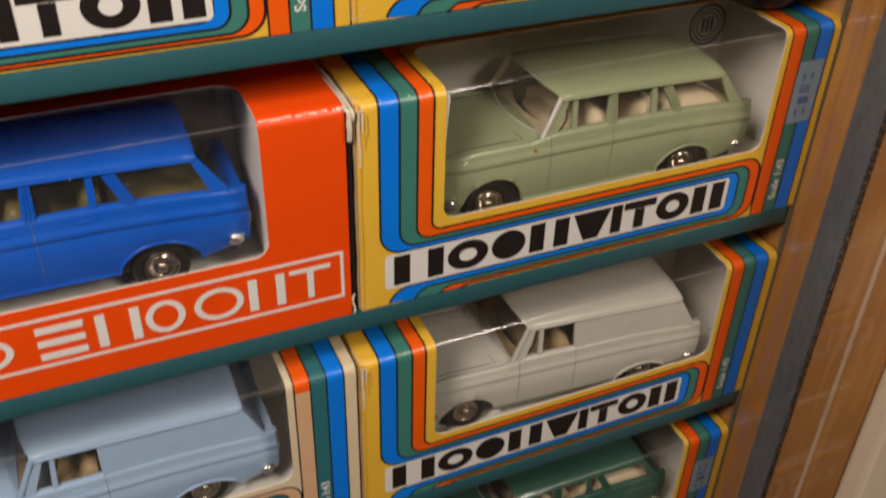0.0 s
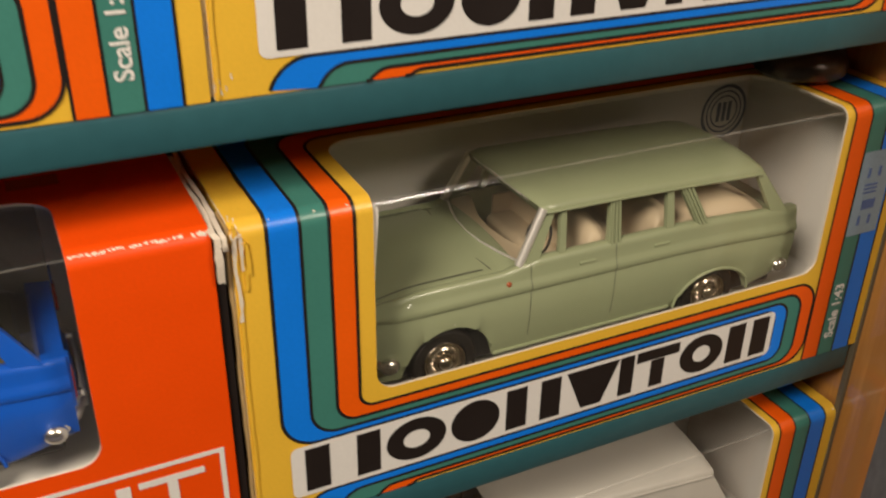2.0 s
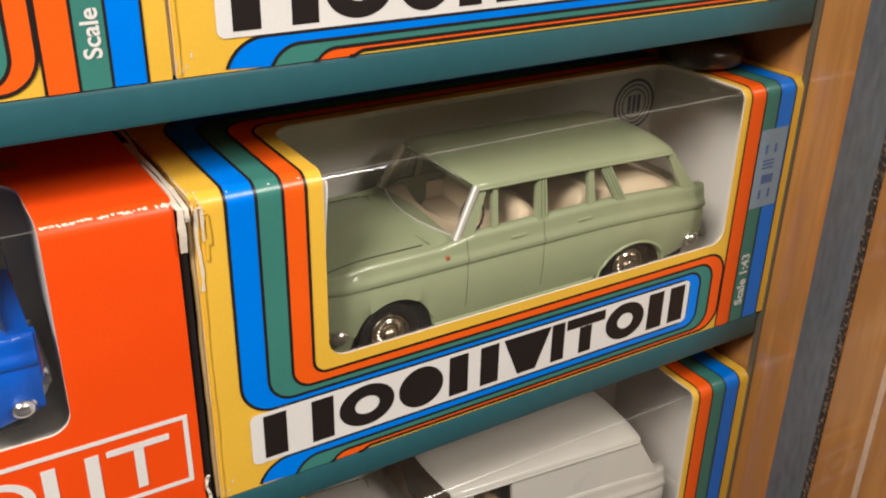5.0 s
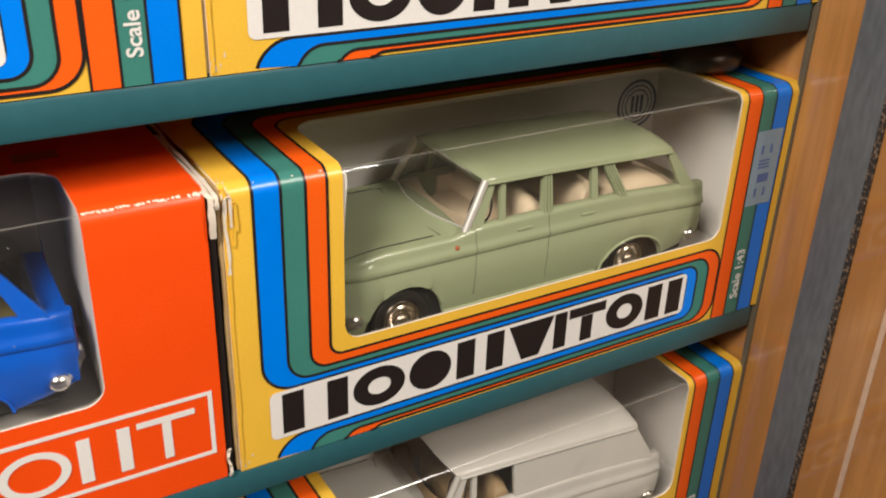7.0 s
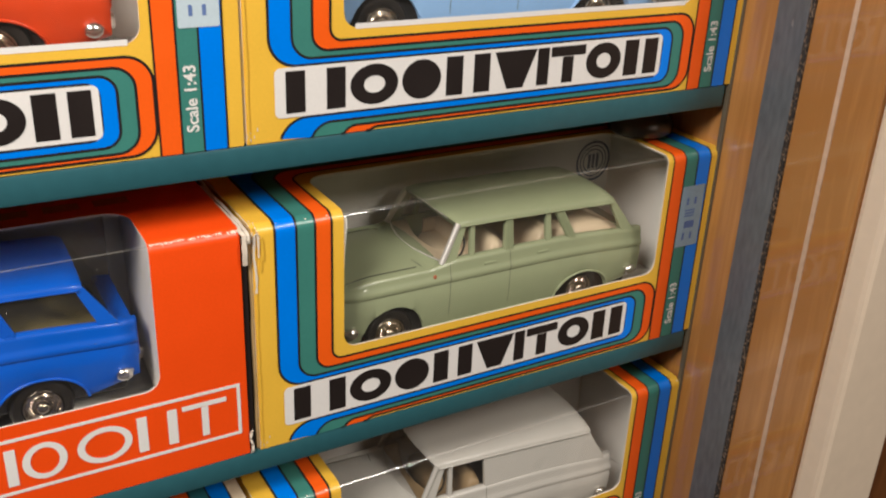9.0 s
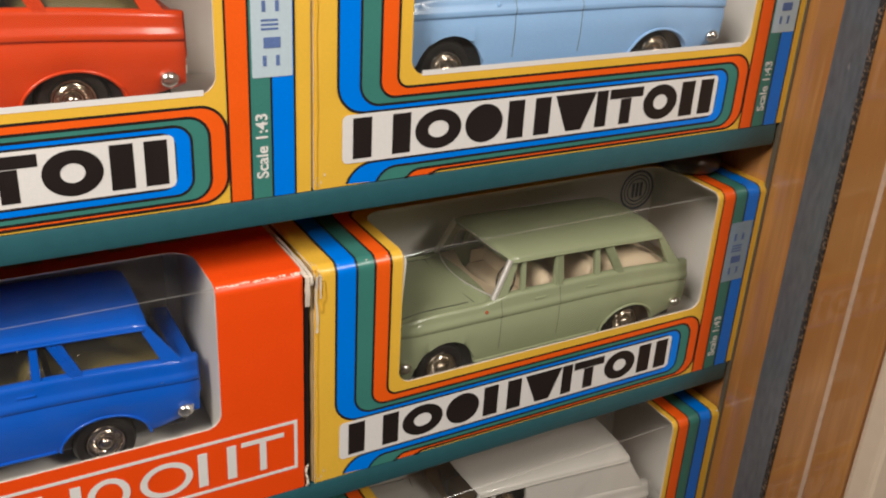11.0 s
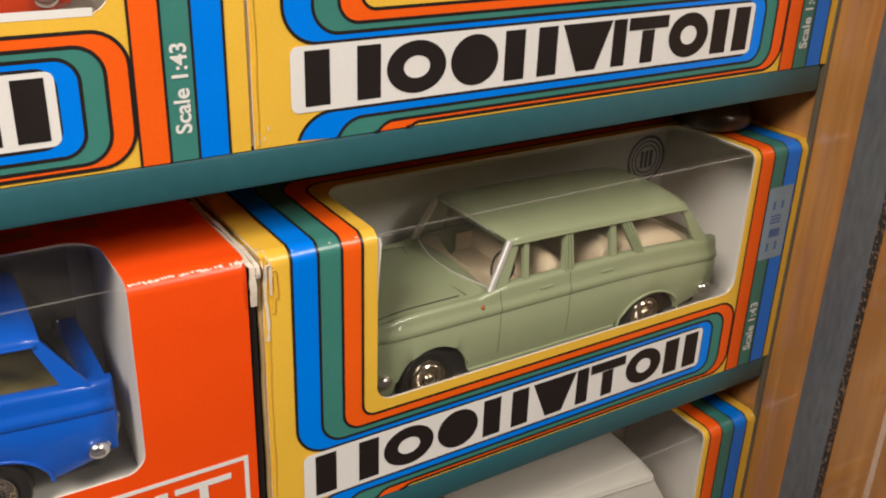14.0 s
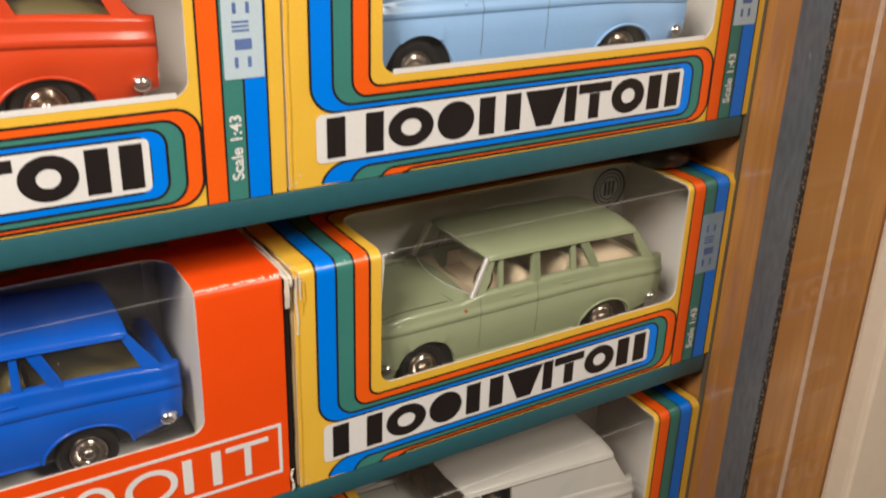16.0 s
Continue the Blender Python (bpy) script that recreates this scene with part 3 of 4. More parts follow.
def card_curl(path, width, thick, seed):
    """A torn strip of card: (x, y, z) points along its middle, width along x, uneven sides."""
    rnd = random.Random(seed)
    pts = [Vector(p) for p in path]
    rings = []
    for i, p in enumerate(pts):
        d = (pts[min(i + 1, len(pts) - 1)] - pts[max(i - 1, 0)]).normalized()
        side = Vector((1, 0, 0)) if abs(d.x) < 0.7 else Vector((0, 1, 0))
        n = d.cross(side).normalized() * thick / 2
        a, b = side * (width / 2 + rnd.uniform(-0.12, 0.12)), side * (width / 2 + rnd.uniform(-0.12, 0.12))
        rings.append([p - a - n, p + b - n, p + b + n, p - a + n])
    return loft(bmesh.new(), rings)


YELLOW_LABEL = "yellow card window box with blue, green and orange stripes"
master = window_box(YELLOW, YELLOW_LABEL, (BLUE, GREEN, ORANGE))
X_RIGHT, X_LEFT = 60.0, -78.6
master.location = (X_RIGHT * 0.001, FRONT * 0.001, 1.146)


def placed(x, z):
    return Matrix.Translation((x * 0.001, FRONT * 0.001, z * 0.001))


top_right = copy_thing(master, placed(X_RIGHT, SHELVES[3]))
top_left = copy_thing(master, placed(X_LEFT, SHELVES[3]))
low_right = copy_thing(master, placed(X_RIGHT - 0.9, SHELVES[1]))
base_right = copy_thing(master, placed(X_RIGHT - 0.9, SHELVES[0]))
cream_box = window_box(CARD, "faded cream card window box with pale orange, teal and blue stripes", (BLUE, TEAL_INK, FADED))
top_ink = span(W1 - 1.5, WTOT)
part("unfaded_stripe", ribbon(bmesh.new(), [(121.2, w) for w in top_ink], [(125.2, w) for w in top_ink], 0.13), ORANGE, cream_box, "unfaded orange print on the fold", 60)
cream_box.location = ((X_LEFT - 1.6) * 0.001, FRONT * 0.001, SHELVES[1] * 0.001)


for box, lift in ((top_right, 2.4), (top_left, 2.8)):
    for ob in box.children:
        if ob.name.startswith("insert"):
            ob.location.z += lift * 0.001


def price_sticker(box, v0, v1, u0, u1, digits, paper=None):
    bm = rounded(bmesh.new(), u0, u1, v0, v1, 0.4, 0.24)
    s = part("price_sticker", bm, paper or STICKER, box, "pale blue paper price sticker")
    n = digits
    for k in range(n):
        a = v0 + 2.2 + (v1 - v0 - 4.4) * k / n
        b = a + (v1 - v0 - 4.4) / n * 0.6
        j = 0.25 * math.sin(k * 2.1)
        part("stamp_bar", plain_shape(bmesh.new(), ("pair", "block", "stack")[k % 3], u0 + 2.2 + j, u1 - 2.6 + j, a, b, 0.26, 0.55), INK, s, "smudged blue stamp")


price_sticker(master, 29.3, 48.0, 125.6, 134.0, 4, DULL_STICKER)
price_sticker(top_left, 24.9, 50.0, 126.0, 134.2, 6)
price_sticker(top_right, 25.2, 50.0, 126.0, 134.2, 6)
price_sticker(base_right, 29.3, 46.0, 125.6, 134.0, 4, DULL_STICKER)
for box in (top_left, top_right):
    edge = ribbon(bmesh.new(), [(24.5 + 92 * k / 12, 22.35) for k in range(13)], [(24.5 + 92 * k / 12, 23.5) for k in range(13)], 0.06)
    part("bare_edge", edge, WHITE, box, "bare white window edge")
for box in (master, top_left, top_right, base_right):
    tagged(box, "striped yellow card window box with a stamped price sticker")
tagged(low_right, "striped yellow card window box without a sticker")
bm = bmesh.new()
bm.faces.new([bm.verts.new(fold(u, w, -0.44)) for u, w in ((21.7, 42), (22.1, 43), (22.9, W1 - 0.5), (22.8, W1 + 1.0), (21.7, W1 + 1.4))])
part("card_sliver", bm, LINING, master, "torn white card sliver at the window")

# red export box
red_box = tagged(empty("toy_car_box", X_LEFT - 2.0, FRONT, SHELVES[2]), "orange-red card window box with white lettered frame", "box", "toy car boxes on the shelves")
RED_WIN = (20.0, 118.7, 23.2, W2 + 17.5, 3.6, 6.0)
carton(red_box, RED_WIN, RED, LINING, 12.6)
# Added sheet: its dark colour is the shade behind the blue car.
part("shade_card", block(bmesh.new(), 4.0, W - 21.0, D - 9.0, D - 8.2, 13.6, H - 1.2, 0.2), BACK_SHADE, red_box, "grey-brown sheet added as the shade behind the car")
hexa(tray := bmesh.new(), [(119.4, 1.0, 13.5), (119.9, 1.0, 13.5), (123.4, D - 1, 13.5), (122.9, D - 1, 13.5)], [(119.0, 2.6, H - 1.4), (119.5, 2.6, H - 1.4), (122.4, D - 1, H - 1.4), (121.9, D - 1, H - 1.4)])
part("tray_wall", tray, LINING, red_box, "white card wall of the inner tray")
# Black slab in the gap beside the box: shade drawn as a solid.
part("gap_shade", block(bmesh.new(), W + 0.25, W + 1.5, 0.6, D, 0.4, H - 1.2), BLACK, red_box, "black slab added for the shade in the gap between the boxes")
bm = bmesh.new()
for u0, u1, v0, v1 in ((3.4, 136.3, 19.2, 20.0), (3.4, 136.3, 6.3, 7.1), (3.4, 4.2, 7.1, 19.2), (135.5, 136.3, 7.1, 19.2)):
    plain_shape(bm, "block", u0, u1, v0, v1, 0.08)
part("print_frame", bm, WHITE, red_box, "white printed frame")
for kind, u0, u1 in (("pair", 9, 19), ("pair", 21, 31), ("tee", 33, 45), ("ring", 47, 61), ("stack", 65.9, 76.0), ("pair", 78.4, 88.0), ("ring", 89.0, 98.0), ("ring", 100, 111.6), ("pair", 112.8, 121.6), ("tee", 122.8, 133.0)):
    part("name_shape", plain_shape(bmesh.new(), kind, u0, u1, 8.4, 17.4, 0.1, 1.6), WHITE, red_box)
bm = bmesh.new()
for k in range(10):
    plain_shape(bm, "block", 18 + k * 10.6, 25.5 + k * 10.6, W2 + 22, W2 + 26, 0.08)
part("top_print", bm, GOLD, red_box, "faded gold print")
bm = bmesh.new()
rnd = random.Random(9)
for k in range(120):
    u = 119 + 18.6 * (k + rnd.random()) / 120
    w = W1 + R * math.pi / 4 + rnd.uniform(-0.12, 0.12) + (0.06 * math.sin(k * 0.21))
    e = rnd.uniform(0.1, 0.28) * (1.6 if k > 100 else 1.0)
    if rnd.random() < 0.55 + 0.4 * math.sin(k * 0.35):
        ribbon(bm, [(u, w - e * 0.5), (u + rnd.uniform(0.15, 0.5), w - e)], [(u - 0.1, w + e), (u + 0.3, w + e * rnd.uniform(0.4, 1.1))], 0.09)
part("worn_fold", bm, CUT, red_box, "scuffed white fold edge")
for x, back, drop, width, seed in ((W + 0.5, 30, 8.0, 1.0, 5), (W + 1.5, 38, 3.0, 0.7, 6)):
    path = [(x + 0.25 * math.sin(k * 0.9), back - (back + 0.2) * k / 12, H - 0.75 + 0.25 * math.sin(k * 1.3)) for k in range(13)]
    path += [(x + 0.1, -0.9 - 0.3 * math.sin(f * math.pi), H - 1.3 - (drop - 1.0) * f) for f in (0.0, 0.2, 0.4, 0.6, 0.8, 1.0)]
    part("torn_flap", card_curl(path, width, 0.35, seed), CUT, red_box, "curled torn whitish flap edge")
part("torn_flap", card_curl([(W + 0.4 + 0.3 * math.sin(k), -0.4 - 0.3 * (k % 2), 0.3 + k * 0.9) for k in range(8)], 0.6, 0.3, 7), CUT, red_box, "curled torn whitish flap edge")


# ---- model cars, in millimetres from the nose ----
L, WHEELS, HUB = 96.0, (14.6, 75.0), 6.0
ARCHES = ((15.2, 8.9, 13.9), (75.2, 9.1, 11.6))  # centre, half length, crown
VAN_ARCHES = ((15.2, 8.9, 12.0), (75.2, 9.1, 10.2))


def half_width(x):
    w = 17.6
    if x < 6:
        w -= 1.9 * ((6 - x) / 6) ** 2
    if x > 88:
        w -= 0.7 * ((x - 88) / 8) ** 2
    return w


def hem(x, arches=ARCHES):
    z = 4.8 + 2.6 * max(0.0, (x - 84) / 12)
    for c, h, top in arches:
        if abs(x - c) < h:
            z = max(z, 4.8 + (top - 4.8) * math.sqrt(1 - ((x - c) / h) ** 2))
    return z


def sag(x):
    """How far the waist and the shoulder crease drop towards the tail."""
    return 2.3 * max(0.0, (x - 62) / 34) ** 1.6


def top_line(x):
    if x < 26:
        return 20.6 + 1.7 * math.sin(min(1, x / 12) * math.pi / 2)
    return 22.3 + 1.3 * min(1.0, (x - 26) / 7) - sag(x) * 0.9


def side_profile(x, arches=ARCHES):
    """The flank from hem to waist: flat door, groove, rounded shoulder, upright waist."""
    zb, t, g = hem(x, arches), top_line(x), sag(x) * 0.7
    return [(0.90, zb), (0.955, max(zb, 8.0)), (0.982, max(zb, 12.5)), (0.985, 16.9 - g), (0.972, 17.3 - g), (0.973, 17.7 - g), (0.997, 18.1 - g), (1.004, 18.7 - g), (0.995, 19.3 - g), (0.972, 19.9 - g),
            (0.958, 20.6 - g), (0.952, t - 1.3), (0.945, t - 0.75), (0.93, t - 0.35), (0.915, t - 0.1), (0.895, t)]


def body_ring(x, arches):
    w, t = half_width(x), top_line(x)
    if 29.5 < x < 92.0:
        inner = [(0.84, t), (0.83, 11.0), (0.4, 11.0), (0.0, 11.0)]
    elif x < 30:
        inner = [(0.83, t - 0.55), (0.72, t - 0.1), (0.4, t + 0.5), (0.0, t + 0.8)]
    else:
        inner = [(0.86, t), (0.83, t - 1.2), (0.4, t - 1.2), (0.0, t - 1.2)]
    pts = [(-a * w, z) for a, z in side_profile(x, arches) + inner]
    pts += [(-y, z) for y, z in reversed(pts[:-1])]
    return [(x, y, z) for y, z in pts]


def eave(x):
    """The lower edge of the roof at its side."""
    return 31.9 - 1.5 * (max(0.0, x - 36) / 50) ** 1.4


def pillar(bm, b0, b1, t0, t1, s, proud=0.0, rise=0.0):
    y0, y1 = s * (16.3 + proud), s * (14.5 + proud)
    i = -s * 1.1
    za, zb, zc, zd = top_line(b0) - 0.5, top_line(b1) - 0.5, eave(t0) + 0.2 + rise, eave(t1) + 0.2 + rise
    hexa(bm, [(b0, y0, za), (b1, y0, zb), (b1, y0 + i, zb), (b0, y0 + i, za)],
         [(t0, y1, zc), (t1, y1, zd), (t1, y1 + i, zd), (t0, y1 + i, zc)])


def model_car(name, colour, label, van=False, lift=0.0):
    car = tagged(empty(name, 0, 0, 0), label, "model car", "model cars in window boxes")
    xs = [k * 0.5 for k in range(193)]
    arches, rise = (VAN_ARCHES, 1.4) if van else (ARCHES, 0.0)
    part("body", loft(bmesh.new(), [body_ring(x, arches) for x in xs], False, True), colour, car, "", 34)
    # roof
    bm = bmesh.new()
    rings = []
    x0, x1 = 34.4, (88.0 if van else 86.2)
    for k in range(49):
        f = k / 48
        e = min(f, 1 - f)
        d = 0.7 * max(0, 1 - e / 0.05) ** 2
        n = 0.4 * max(0, 1 - e / 0.04)
        drop = 31.9 - rise - eave(x0 + (x1 - x0) * f)
        half = [(14.5 - n, 31.6), (14.9 - n, 31.9), (14.75 - n, 32.6 - d * 0.3), (14.1 - n, 33.3 - d * 0.6), (12.6 - n, 33.9 - d), (10.0, 34.4 - d), (6.0, 34.8 - d), (0, 35.0 - d)]
        ring = [(x0 + (x1 - x0) * f - 2.6 * (1 - (y / 14.9) ** 2) * (1 - f) ** 3, -y, z - drop) for y, z in half]
        rings.append(ring + [(x, -y, z) for x, y, z in reversed(ring[:-1])])
    part("roof", loft(bm, rings), colour, car, "", 35)
    for s in (-1, 1):
        part("drip_rail", tube(bmesh.new(), [(x, s * (15.0 - 0.3 * max(0, 36 - x) / 2), eave(x) - 0.05 + rise) for x in (34.6, 35.4, 36.4, 45, 55, 65, 75, 80, x1 - 1.0)], 0.3, 8), colour, car, "", 60)
    # pillars, by side
    bm = bmesh.new()
    for s in (-1, 1):
        pillar(bm, 30.4, 33.2, 35.0, 37.2, s, 0.0, rise)
        pillar(bm, 37.6, 39.0, 38.5, 39.7, s, -0.1, rise)
        if van:
            pillar(bm, 50.0, 93.2, 50.0, 87.6, s, 0.0, rise)
        else:
            pillar(bm, 48.3, 51.3, 49.3, 51.5, s)
            pillar(bm, 62.0, 63.8, 62.4, 63.9, s, -0.1)
            pillar(bm, 69.4, 72.2, 65.2, 68.2, s)
            pillar(bm, 88.6, 93.0, 84.4, 86.4, s)
            for a in (0.45, 1.35, 2.25):
                pillar(bm, 48.3 + a, 48.75 + a, 49.2 + a * 0.75, 49.6 + a * 0.75, s, 0.3)
                pillar(bm, 69.4 + a * 0.9, 69.85 + a * 0.9, 65.2 + a * 0.95, 65.65 + a * 0.95, s, 0.3)
    if van:
        hexa(bm, [(92.2, -16, 21.8), (93.2, -16, 21.8), (93.2, 16, 21.8), (92.2, 16, 21.8)], [(86.6, -14.2, 32.0), (87.6, -14.2, 32.0), (87.6, 14.2, 32.0), (86.6, 14.2, 32.0)])
    part("pillars", bm, colour, car)
    # panes
    bm = bmesh.new()
    nose = [(28.6 - 3.4 * math.cos(y / 15.2 * math.pi / 2), y, 23.0) for y in (-15.2, -10, -5, 0, 5, 10, 15.2)]
    head = [(34.7 - 2.6 * math.cos(y / 15.2 * math.pi / 2), y * 0.93, 32.3 + rise + 1.9 * math.cos(y / 15.2 * math.pi / 2)) for y in (-15.2, -10, -5, 0, 5, 10, 15.2)]
    lows, highs = [bm.verts.new((x + 1.6, y, z)) for x, y, z in nose], [bm.verts.new(p) for p in head]
    for i in range(6):
        bm.faces.new((lows[i], lows[i + 1], highs[i + 1], highs[i]))
    part("windscreen", bm, PANE, car, "clear windscreen", 60)
    for s in (-1, 1):
        bm = bmesh.new()
        q = [(32, 22.6, 15.6), (50 if van else 89, 22.6 if van else 21.4, 15.6), (50 if van else 85, 33.0 if van else 30.6, 13.9), (36.5, 31.8 + rise, 13.9)]
        bm.faces.new([bm.verts.new((x, s * y, z)) for x, z, y in q])
        part("side_glass", bm, PANE, car, "clear side window")
    if not van:
        bm = bmesh.new()
        bm.faces.new([bm.verts.new(p) for p in ((92.6, -15, 22), (92.6, 15, 22), (86.2, 13.6, 32), (86.2, -13.6, 32))])
        part("rear_glass", bm, PANE, car, "clear rear window")
    # windscreen frame
    bm = bmesh.new()
    for s in (-1, 1):
        tube(bm, [(29.4 + 5.3 * f, s * (15.5 - 1.2 * f), 22.5 + (10.0 + rise) * f) for f in (0, 0.25, 0.5, 0.75, 1.0)], 0.85, 10)
    tube(bm, [(x + 1.4, y, 23.0) for x, y, z in nose], 0.25, 6)
    tube(bm, head, 0.3, 6)
    part("windscreen_frame", bm, colour if van else PALE_CHROME, car, "painted windscreen frame" if van else "chrome windscreen frame with its highlight put into the pale colour", 40)
    bm = bmesh.new()
    loft(bm, [[(x + 2.2, y, 21.2), (x + 2.2, y, 22.7), (x + 6.5, y * 0.97, 22.7), (x + 7.5, y * 0.97, 20.5)] for x, y, z in nose])
    trim, tone = (OLIVE, "dark olive") if colour in (ROYAL, SCARLET) else (TAN, "brown") if van else (SEAT, "cream")
    part("dashboard", bm, trim, car, tone + " dashboard", 40)
    # seats
    for x in (43.0, 58.5) if not van else (43.0,):
        bm = bmesh.new()
        block(bm, x - 5, x + 2.5, -14.0, 14.0, 11.1, 18.5, 1.6)
        rings = []
        up = 0.0 if x < 50 else 0.6
        for k in range(25):
            y = -14.1 + 28.2 * k / 24
            c = 1.9 * abs(math.sin(k * math.pi / 12)) ** 0.6 + up
            rings.append([(x + 0.5, y, 12), (x + 1.6, y, 22.0), (x + 3.0, y, 23.9 + c), (x + 4.4, y, 24.5 + c), (x + 6.2, y, 23.7 + c), (x + 6.6, y, 21), (x + 5.6, y, 12)])
        loft(bm, rings)
        part("bench_seat", bm, trim, car, tone + " moulded bench seat", 60)
    if not van:
        bm = bmesh.new()
        rings = []
        for k in range(17):
            f = k / 16
            t = 19.5 + (1.0 if colour == ROYAL else 5.6) * math.sin(math.pi * (0.12 + 0.80 * f)) ** 0.55
            x = 66.5 + 23.0 * f
            rings.append([(x, -14.2, 11.2), (x, -14.2, t - 4.0), (x, -13.6, t - 1.6), (x, -12.0, t - 0.4), (x, -9.0, t), (x, 9.0, t), (x, 12.0, t - 0.4), (x, 13.6, t - 1.6), (x, 14.2, t - 4.0), (x, 14.2, 11.2)])
        part("load_floor", loft(bm, rings), trim, car, tone + " moulded load space", 60)
        part("load_lining", block(bmesh.new(), 40, 66.0, 13.7, 14.2, 11.2, 22.2), trim, car)
    bm = tube(bmesh.new(), [(38.4 + 1.5 * math.sin(a), -7.4 + 3.6 * math.cos(a), 22.8 + 3.4 * math.sin(a)) for a in (2 * math.pi * k / 20 for k in range(20))], 0.3, 6, True)
    part("steering_wheel", bm, SHADE, car, "black steering wheel", 60)
    part("chassis", block(bmesh.new(), 2.5, 93.5, -14.4, 14.4, 3.6, 10.8, 0.8), SHADE, car, "black plastic underbody")
    # wheels
    for c in WHEELS:
        for s in (-1, 1):
            bm = bmesh.new()
            lathe(bm, [(2.0, 0), (4.2, -0.3 * s), (4.5, 0.3 * s), (5.3, 0.6 * s), (6.2, 0.5 * s), (6.6, 0.0), (6.8, -0.7 * s), (6.8, -3.4 * s), (6.2, -4.6 * s), (2, -4.6 * s)], c, s * 15.6, HUB)
            tyre = part("wheel", bm, TYRE, car, "black rubber tyre", 40)
            bm = bmesh.new()
            lathe(bm, [(0.0, 1.5 * s), (0.6, 1.42 * s), (1.1, 1.2 * s), (1.45, 0.8 * s), (1.55, 0.3 * s), (1.9, 0.2 * s), (2.2, 0.5 * s), (2.6, 0.65 * s), (3.0, 0.5 * s), (3.2, 0.15 * s), (3.5, 0.1 * s), (3.8, 0.5 * s), (4.1, 0.55 * s), (4.3, 0.2 * s)], c, s * 15.7, HUB)
            for k in range(24):
                a = 2 * math.pi * k / 24
                tube(bm, [(c + r * math.cos(a), s * 15.7 + o * s, HUB + r * math.sin(a)) for r, o in ((2.1, 0.45), (2.6, 0.7), (3.1, 0.45))], 0.13, 5)
            part("hubcap", bm, HUBCHROME, tyre, "chromed hubcap", 60)
    for s in (-1, 1):
        # the rear openings have a rolled lip
        c, h, top = arches[1]
        pts = []
        for k in range(29):
            a = radians(4 + 172 * k / 28)
            x, z = c + (h + 0.5) * math.cos(a), 4.8 + (top + 0.4 - 4.8) * math.sin(a)
            pts.append((x, s * (half_width(x) * (0.975 if z > 8 else 0.955)), z))
        part("arch_lip", tube(bmesh.new(), pts, 0.32, 8), colour, car, "", 60)
    # mouldings, seams, handles
    for s in (-1, 1):
        bm = bmesh.new()
        seams = (31.4, 50.4) if van else (31.4, 50.0)
        for x in seams:
            flank = [(a, z) for a, z in side_profile(x) if z > 5.5][:-2]
            loft(bm, [[(x - 0.08, s * (half_width(x) * a + 0.03), z), (x + 0.08, s * (half_width(x) * a + 0.03), z), (x + 0.08, s * (half_width(x) * a - 0.4), z), (x - 0.08, s * (half_width(x) * a - 0.4), z)] for a, z in flank])
        part("door_seam", bm, SEAM, car, "thin door seam")
        for x in (44.0,) if van else (44.0, 61.0):
            part("door_handle", block(bmesh.new(), x - 2.2, x + 1.4, s * 16.85 - 0.3, s * 16.85 + 0.3, 20.6, 21.2, 0.2), colour, car)
        part("sill_trim", block(bmesh.new(), 24.5, 65.0, s * 16.1 - 0.3, s * 16.1 + 0.3, 5.0, 5.6, 0.15), SEAM if van else colour, car)
        bm = lathe(bmesh.new(), [(0, 0.35 * s), (0.4, 0.28 * s), (0.58, 0), (0.58, -0.3 * s)], 26.8, s * 17.0, 20.0, 16)
        part("side_marker", bm, LAMP if colour == SAGE else colour, car, "small side marker", 50)
    # bonnet seams
    bm = bmesh.new()
    for s in (-1, 1):
        tube(bm, [(x, s * 13.6, top_line(x) + 0.02) for x in (1.0 + k * 2.2 for k in range(11))], 0.13, 6)
    tube(bm, [(24.6 - 1.8 * math.cos(y / 13.6 * math.pi / 2), y, top_line(22) + 0.45 - 0.0035 * y * y) for y in (-13.6 + 1.7 * k for k in range(17))], 0.13, 6)
    part("bonnet_seam", bm, SEAM, car, "thin bonnet seam", 60)
    # ends
    for name2, x, d in (("front_bumper", -1.4, -1), ("rear_bumper", L + 1.2, 1)):
        pts = [(x - d * 0.9 * (abs(y) / 16.5) ** 4 * 4.5, y, 9.2) for y in (-17.4 + 34.8 * k / 16 for k in range(17))]
        bm = tube(bmesh.new(), pts, 1.25, 10)
        for s in (-1, 1):
            block(bm, x - 1.0, x + 1.0, s * 9 - 0.8, s * 9 + 0.8, 7.6, 10.8, 0.5)
            bulb = Matrix.Translation((pts[0][0] + 0.3 * d, s * 17.2, 9.2)) @ Matrix.Diagonal((1.9, 1.3, 1.6, 1))
            bmesh.ops.create_uvsphere(bm, u_segments=16, v_segments=10, radius=1.0, matrix=bulb)
        part(name2, bm, CHROME, car, "chrome bumper", 60)
    part("grille", block(bmesh.new(), -0.7, 0.4, -15.2, 15.2, 11.0, 17.0, 0.4), CHROME, car, "chrome grille")
    for s in (-1, 1):
        bm = bmesh.new()
        rings = [[(-0.8 - 0.8 * math.cos(b), s * 11.4 + 2.9 * math.sin(b) * math.cos(a), 14.2 + 2.6 * math.sin(b) * math.sin(a)) for a in (2 * math.pi * k / 24 for k in range(24))] for b in (0.15, 0.6, 1.0, 1.57)]
        part("headlamp", loft(bm, rings), CHROME, car, "", 60)
        part("tail_lamp", block(bmesh.new(), L - 0.4, L + 0.7, s * 14 - 1.2, s * 14 + 1.2, 13.2, 18.6, 0.4), TAIL, car, "red tail lamp")
        w, t = half_width(L), top_line(L)
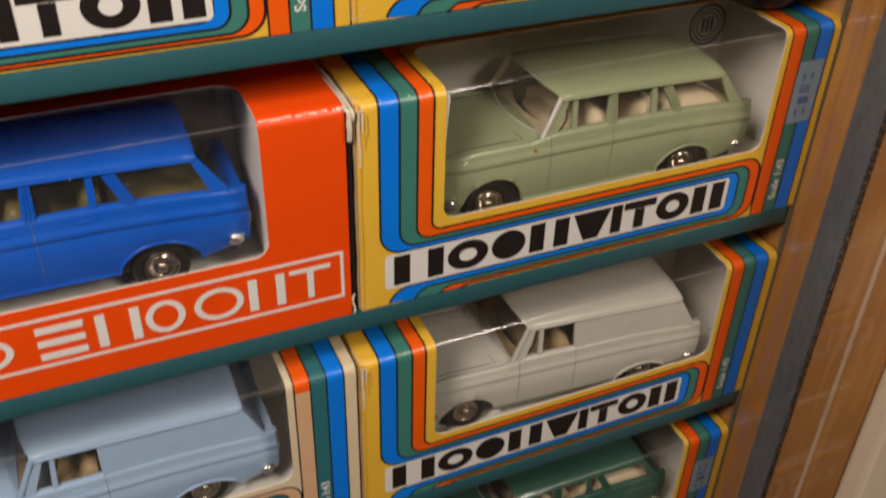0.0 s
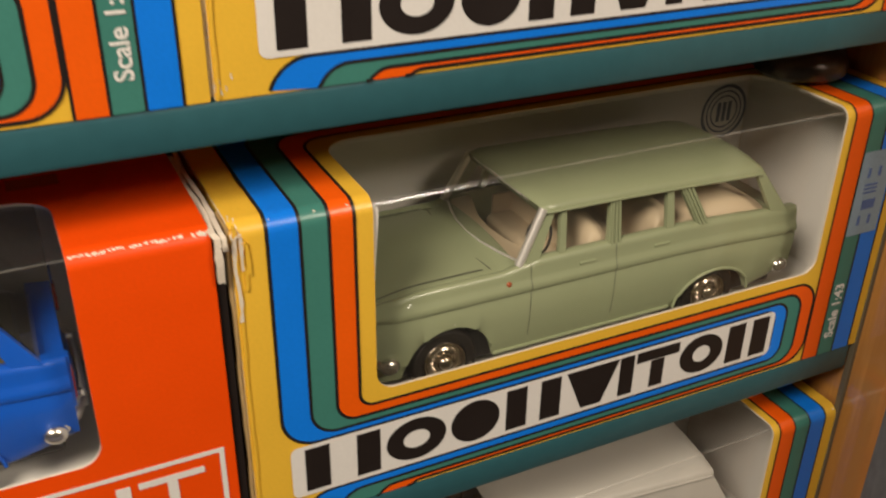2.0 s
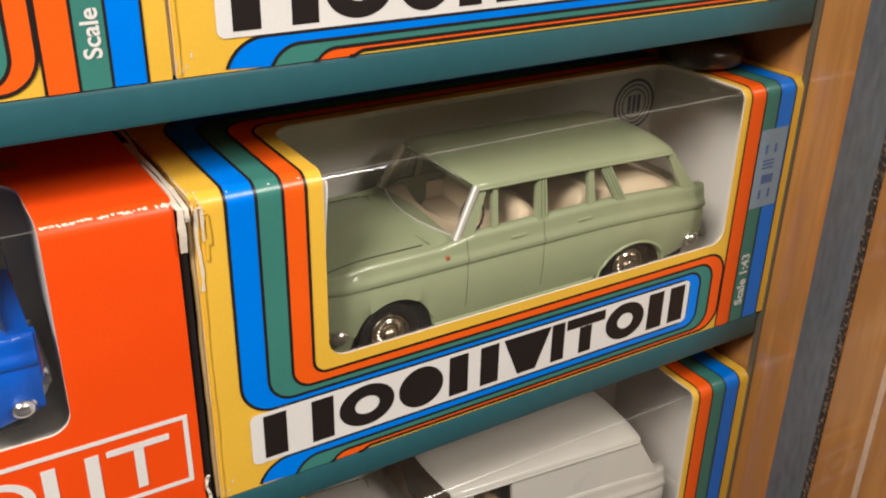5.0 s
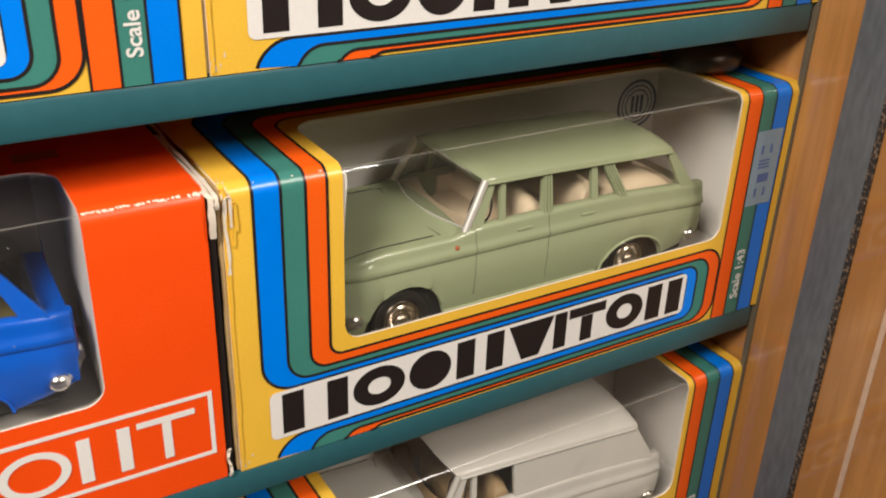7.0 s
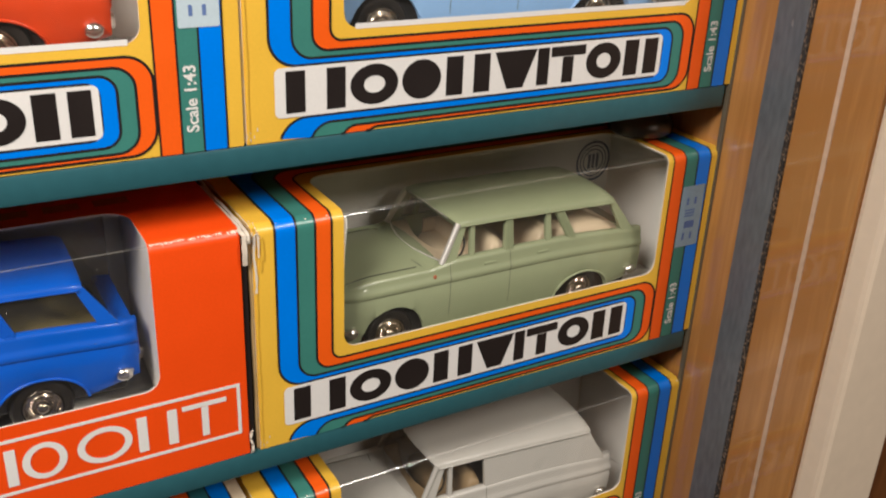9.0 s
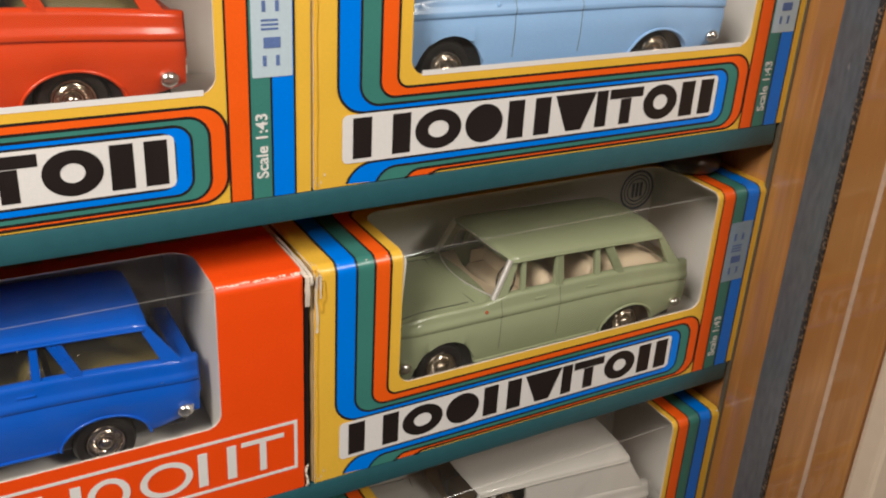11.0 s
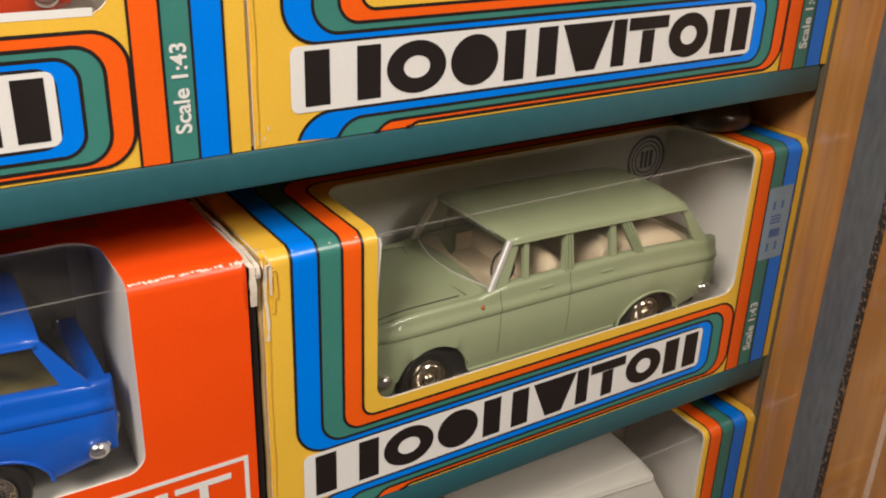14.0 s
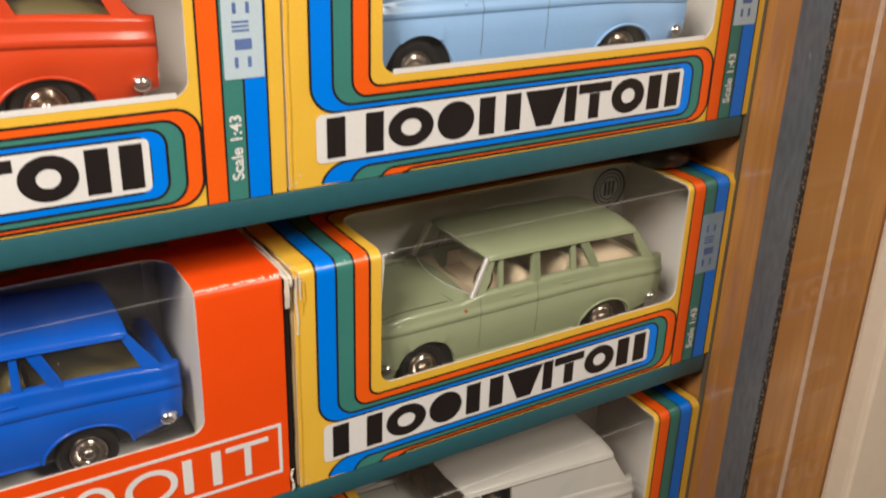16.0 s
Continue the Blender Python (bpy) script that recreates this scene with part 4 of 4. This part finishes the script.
        bm = hexa(bmesh.new(), [(L - 0.3, s * w * 0.99, 12.6), (L + 0.4, s * w * 0.97, 13.2), (L + 0.4, s * w * 0.8, 13.2), (L - 0.3, s * w * 0.8, 12.6)],
                  [(L - 4.0, s * w * 0.93, top_line(L - 4) + 0.1), (L + 0.5, s * w * 0.90, t - 0.1), (L + 0.5, s * w * 0.8, t - 0.15), (L - 4.0, s * w * 0.84, top_line(L - 4) + 0.1)])
        part("tail_fin", bm, colour, car)
    for ob in car.children:
        if not ob.name.startswith("wheel"):
            ob.location.z += lift * 0.001
    return car


def parked(x, y, z, turn):
    """Nose at x, standing on the insert, turned in degrees about the middle of the car."""
    mid = Matrix.Translation((L * 0.0005, 0, 0))
    return Matrix.Translation((x * 0.001, y * 0.001, (z + 12.05) * 0.001)) @ mid @ pose(0, 0, 0, 0, 0, turn) @ mid.inverted()


XR, XL = 84.0, 84.0 - 138.6
for colour, name, label, x, y, z, van, turn in (
        (SAGE, "model_estate_car", "sage green die-cast model estate car in a yellow window box", XR, 204.5, SHELVES[2], False, 0.0),
        (ROYAL, "model_estate_car", "royal blue die-cast model estate car in a red box", XL - 5.3, 206.2, SHELVES[2] + 1.4, False, -0.8),
        (SKY, "model_estate_car", "sky blue die-cast model estate car in a yellow window box", XR - 3.6, 204.5, SHELVES[3] + 2.4, False, 0.0),
        (SCARLET, "model_estate_car", "scarlet die-cast model estate car in a yellow window box", XL - 4.4, 204.5, SHELVES[3] + 2.8, False, 0.0),
        (GREY, "model_van", "greyish white die-cast model van in a yellow window box", XR - 1.8, 204.0, SHELVES[1], True, -3.6),
        (POWDER, "model_van", "powder blue die-cast model van in a cream window box", XL - 4.5, 206.0, SHELVES[1], True, 0.0),
        (BOTTLE, "model_estate_car", "dark green die-cast model estate car in a yellow window box", XR, 204.5, SHELVES[0], False, 0.0)):
    car = model_car(name, colour, label, van, 1.5 if colour == ROYAL else -1.2 if van else 0.0)
    car.matrix_basis = parked(x, y, z, turn)

# small round metal thing lying on the sage car's box
bm = bmesh.new()
rings = []
for r, z in ((8.0, 0.2), (9.2, 1.2), (9.4, 3.2), (8.6, 5.0), (6.0, 6.6), (2.0, 7.2), (0.3, 7.2)):
    rings.append([(r * math.cos(a), r * math.sin(a), z) for a in (2 * math.pi * k / 32 for k in range(32))])
cap = tagged(part("metal_cap", loft(bm, rings), METAL, None, "", 40), "small dark polished metal cap lying on a box", "cap")
cap.location = (0.185, 0.2, SHELVES[2] * 0.001 + H * 0.001 + 0.0002)
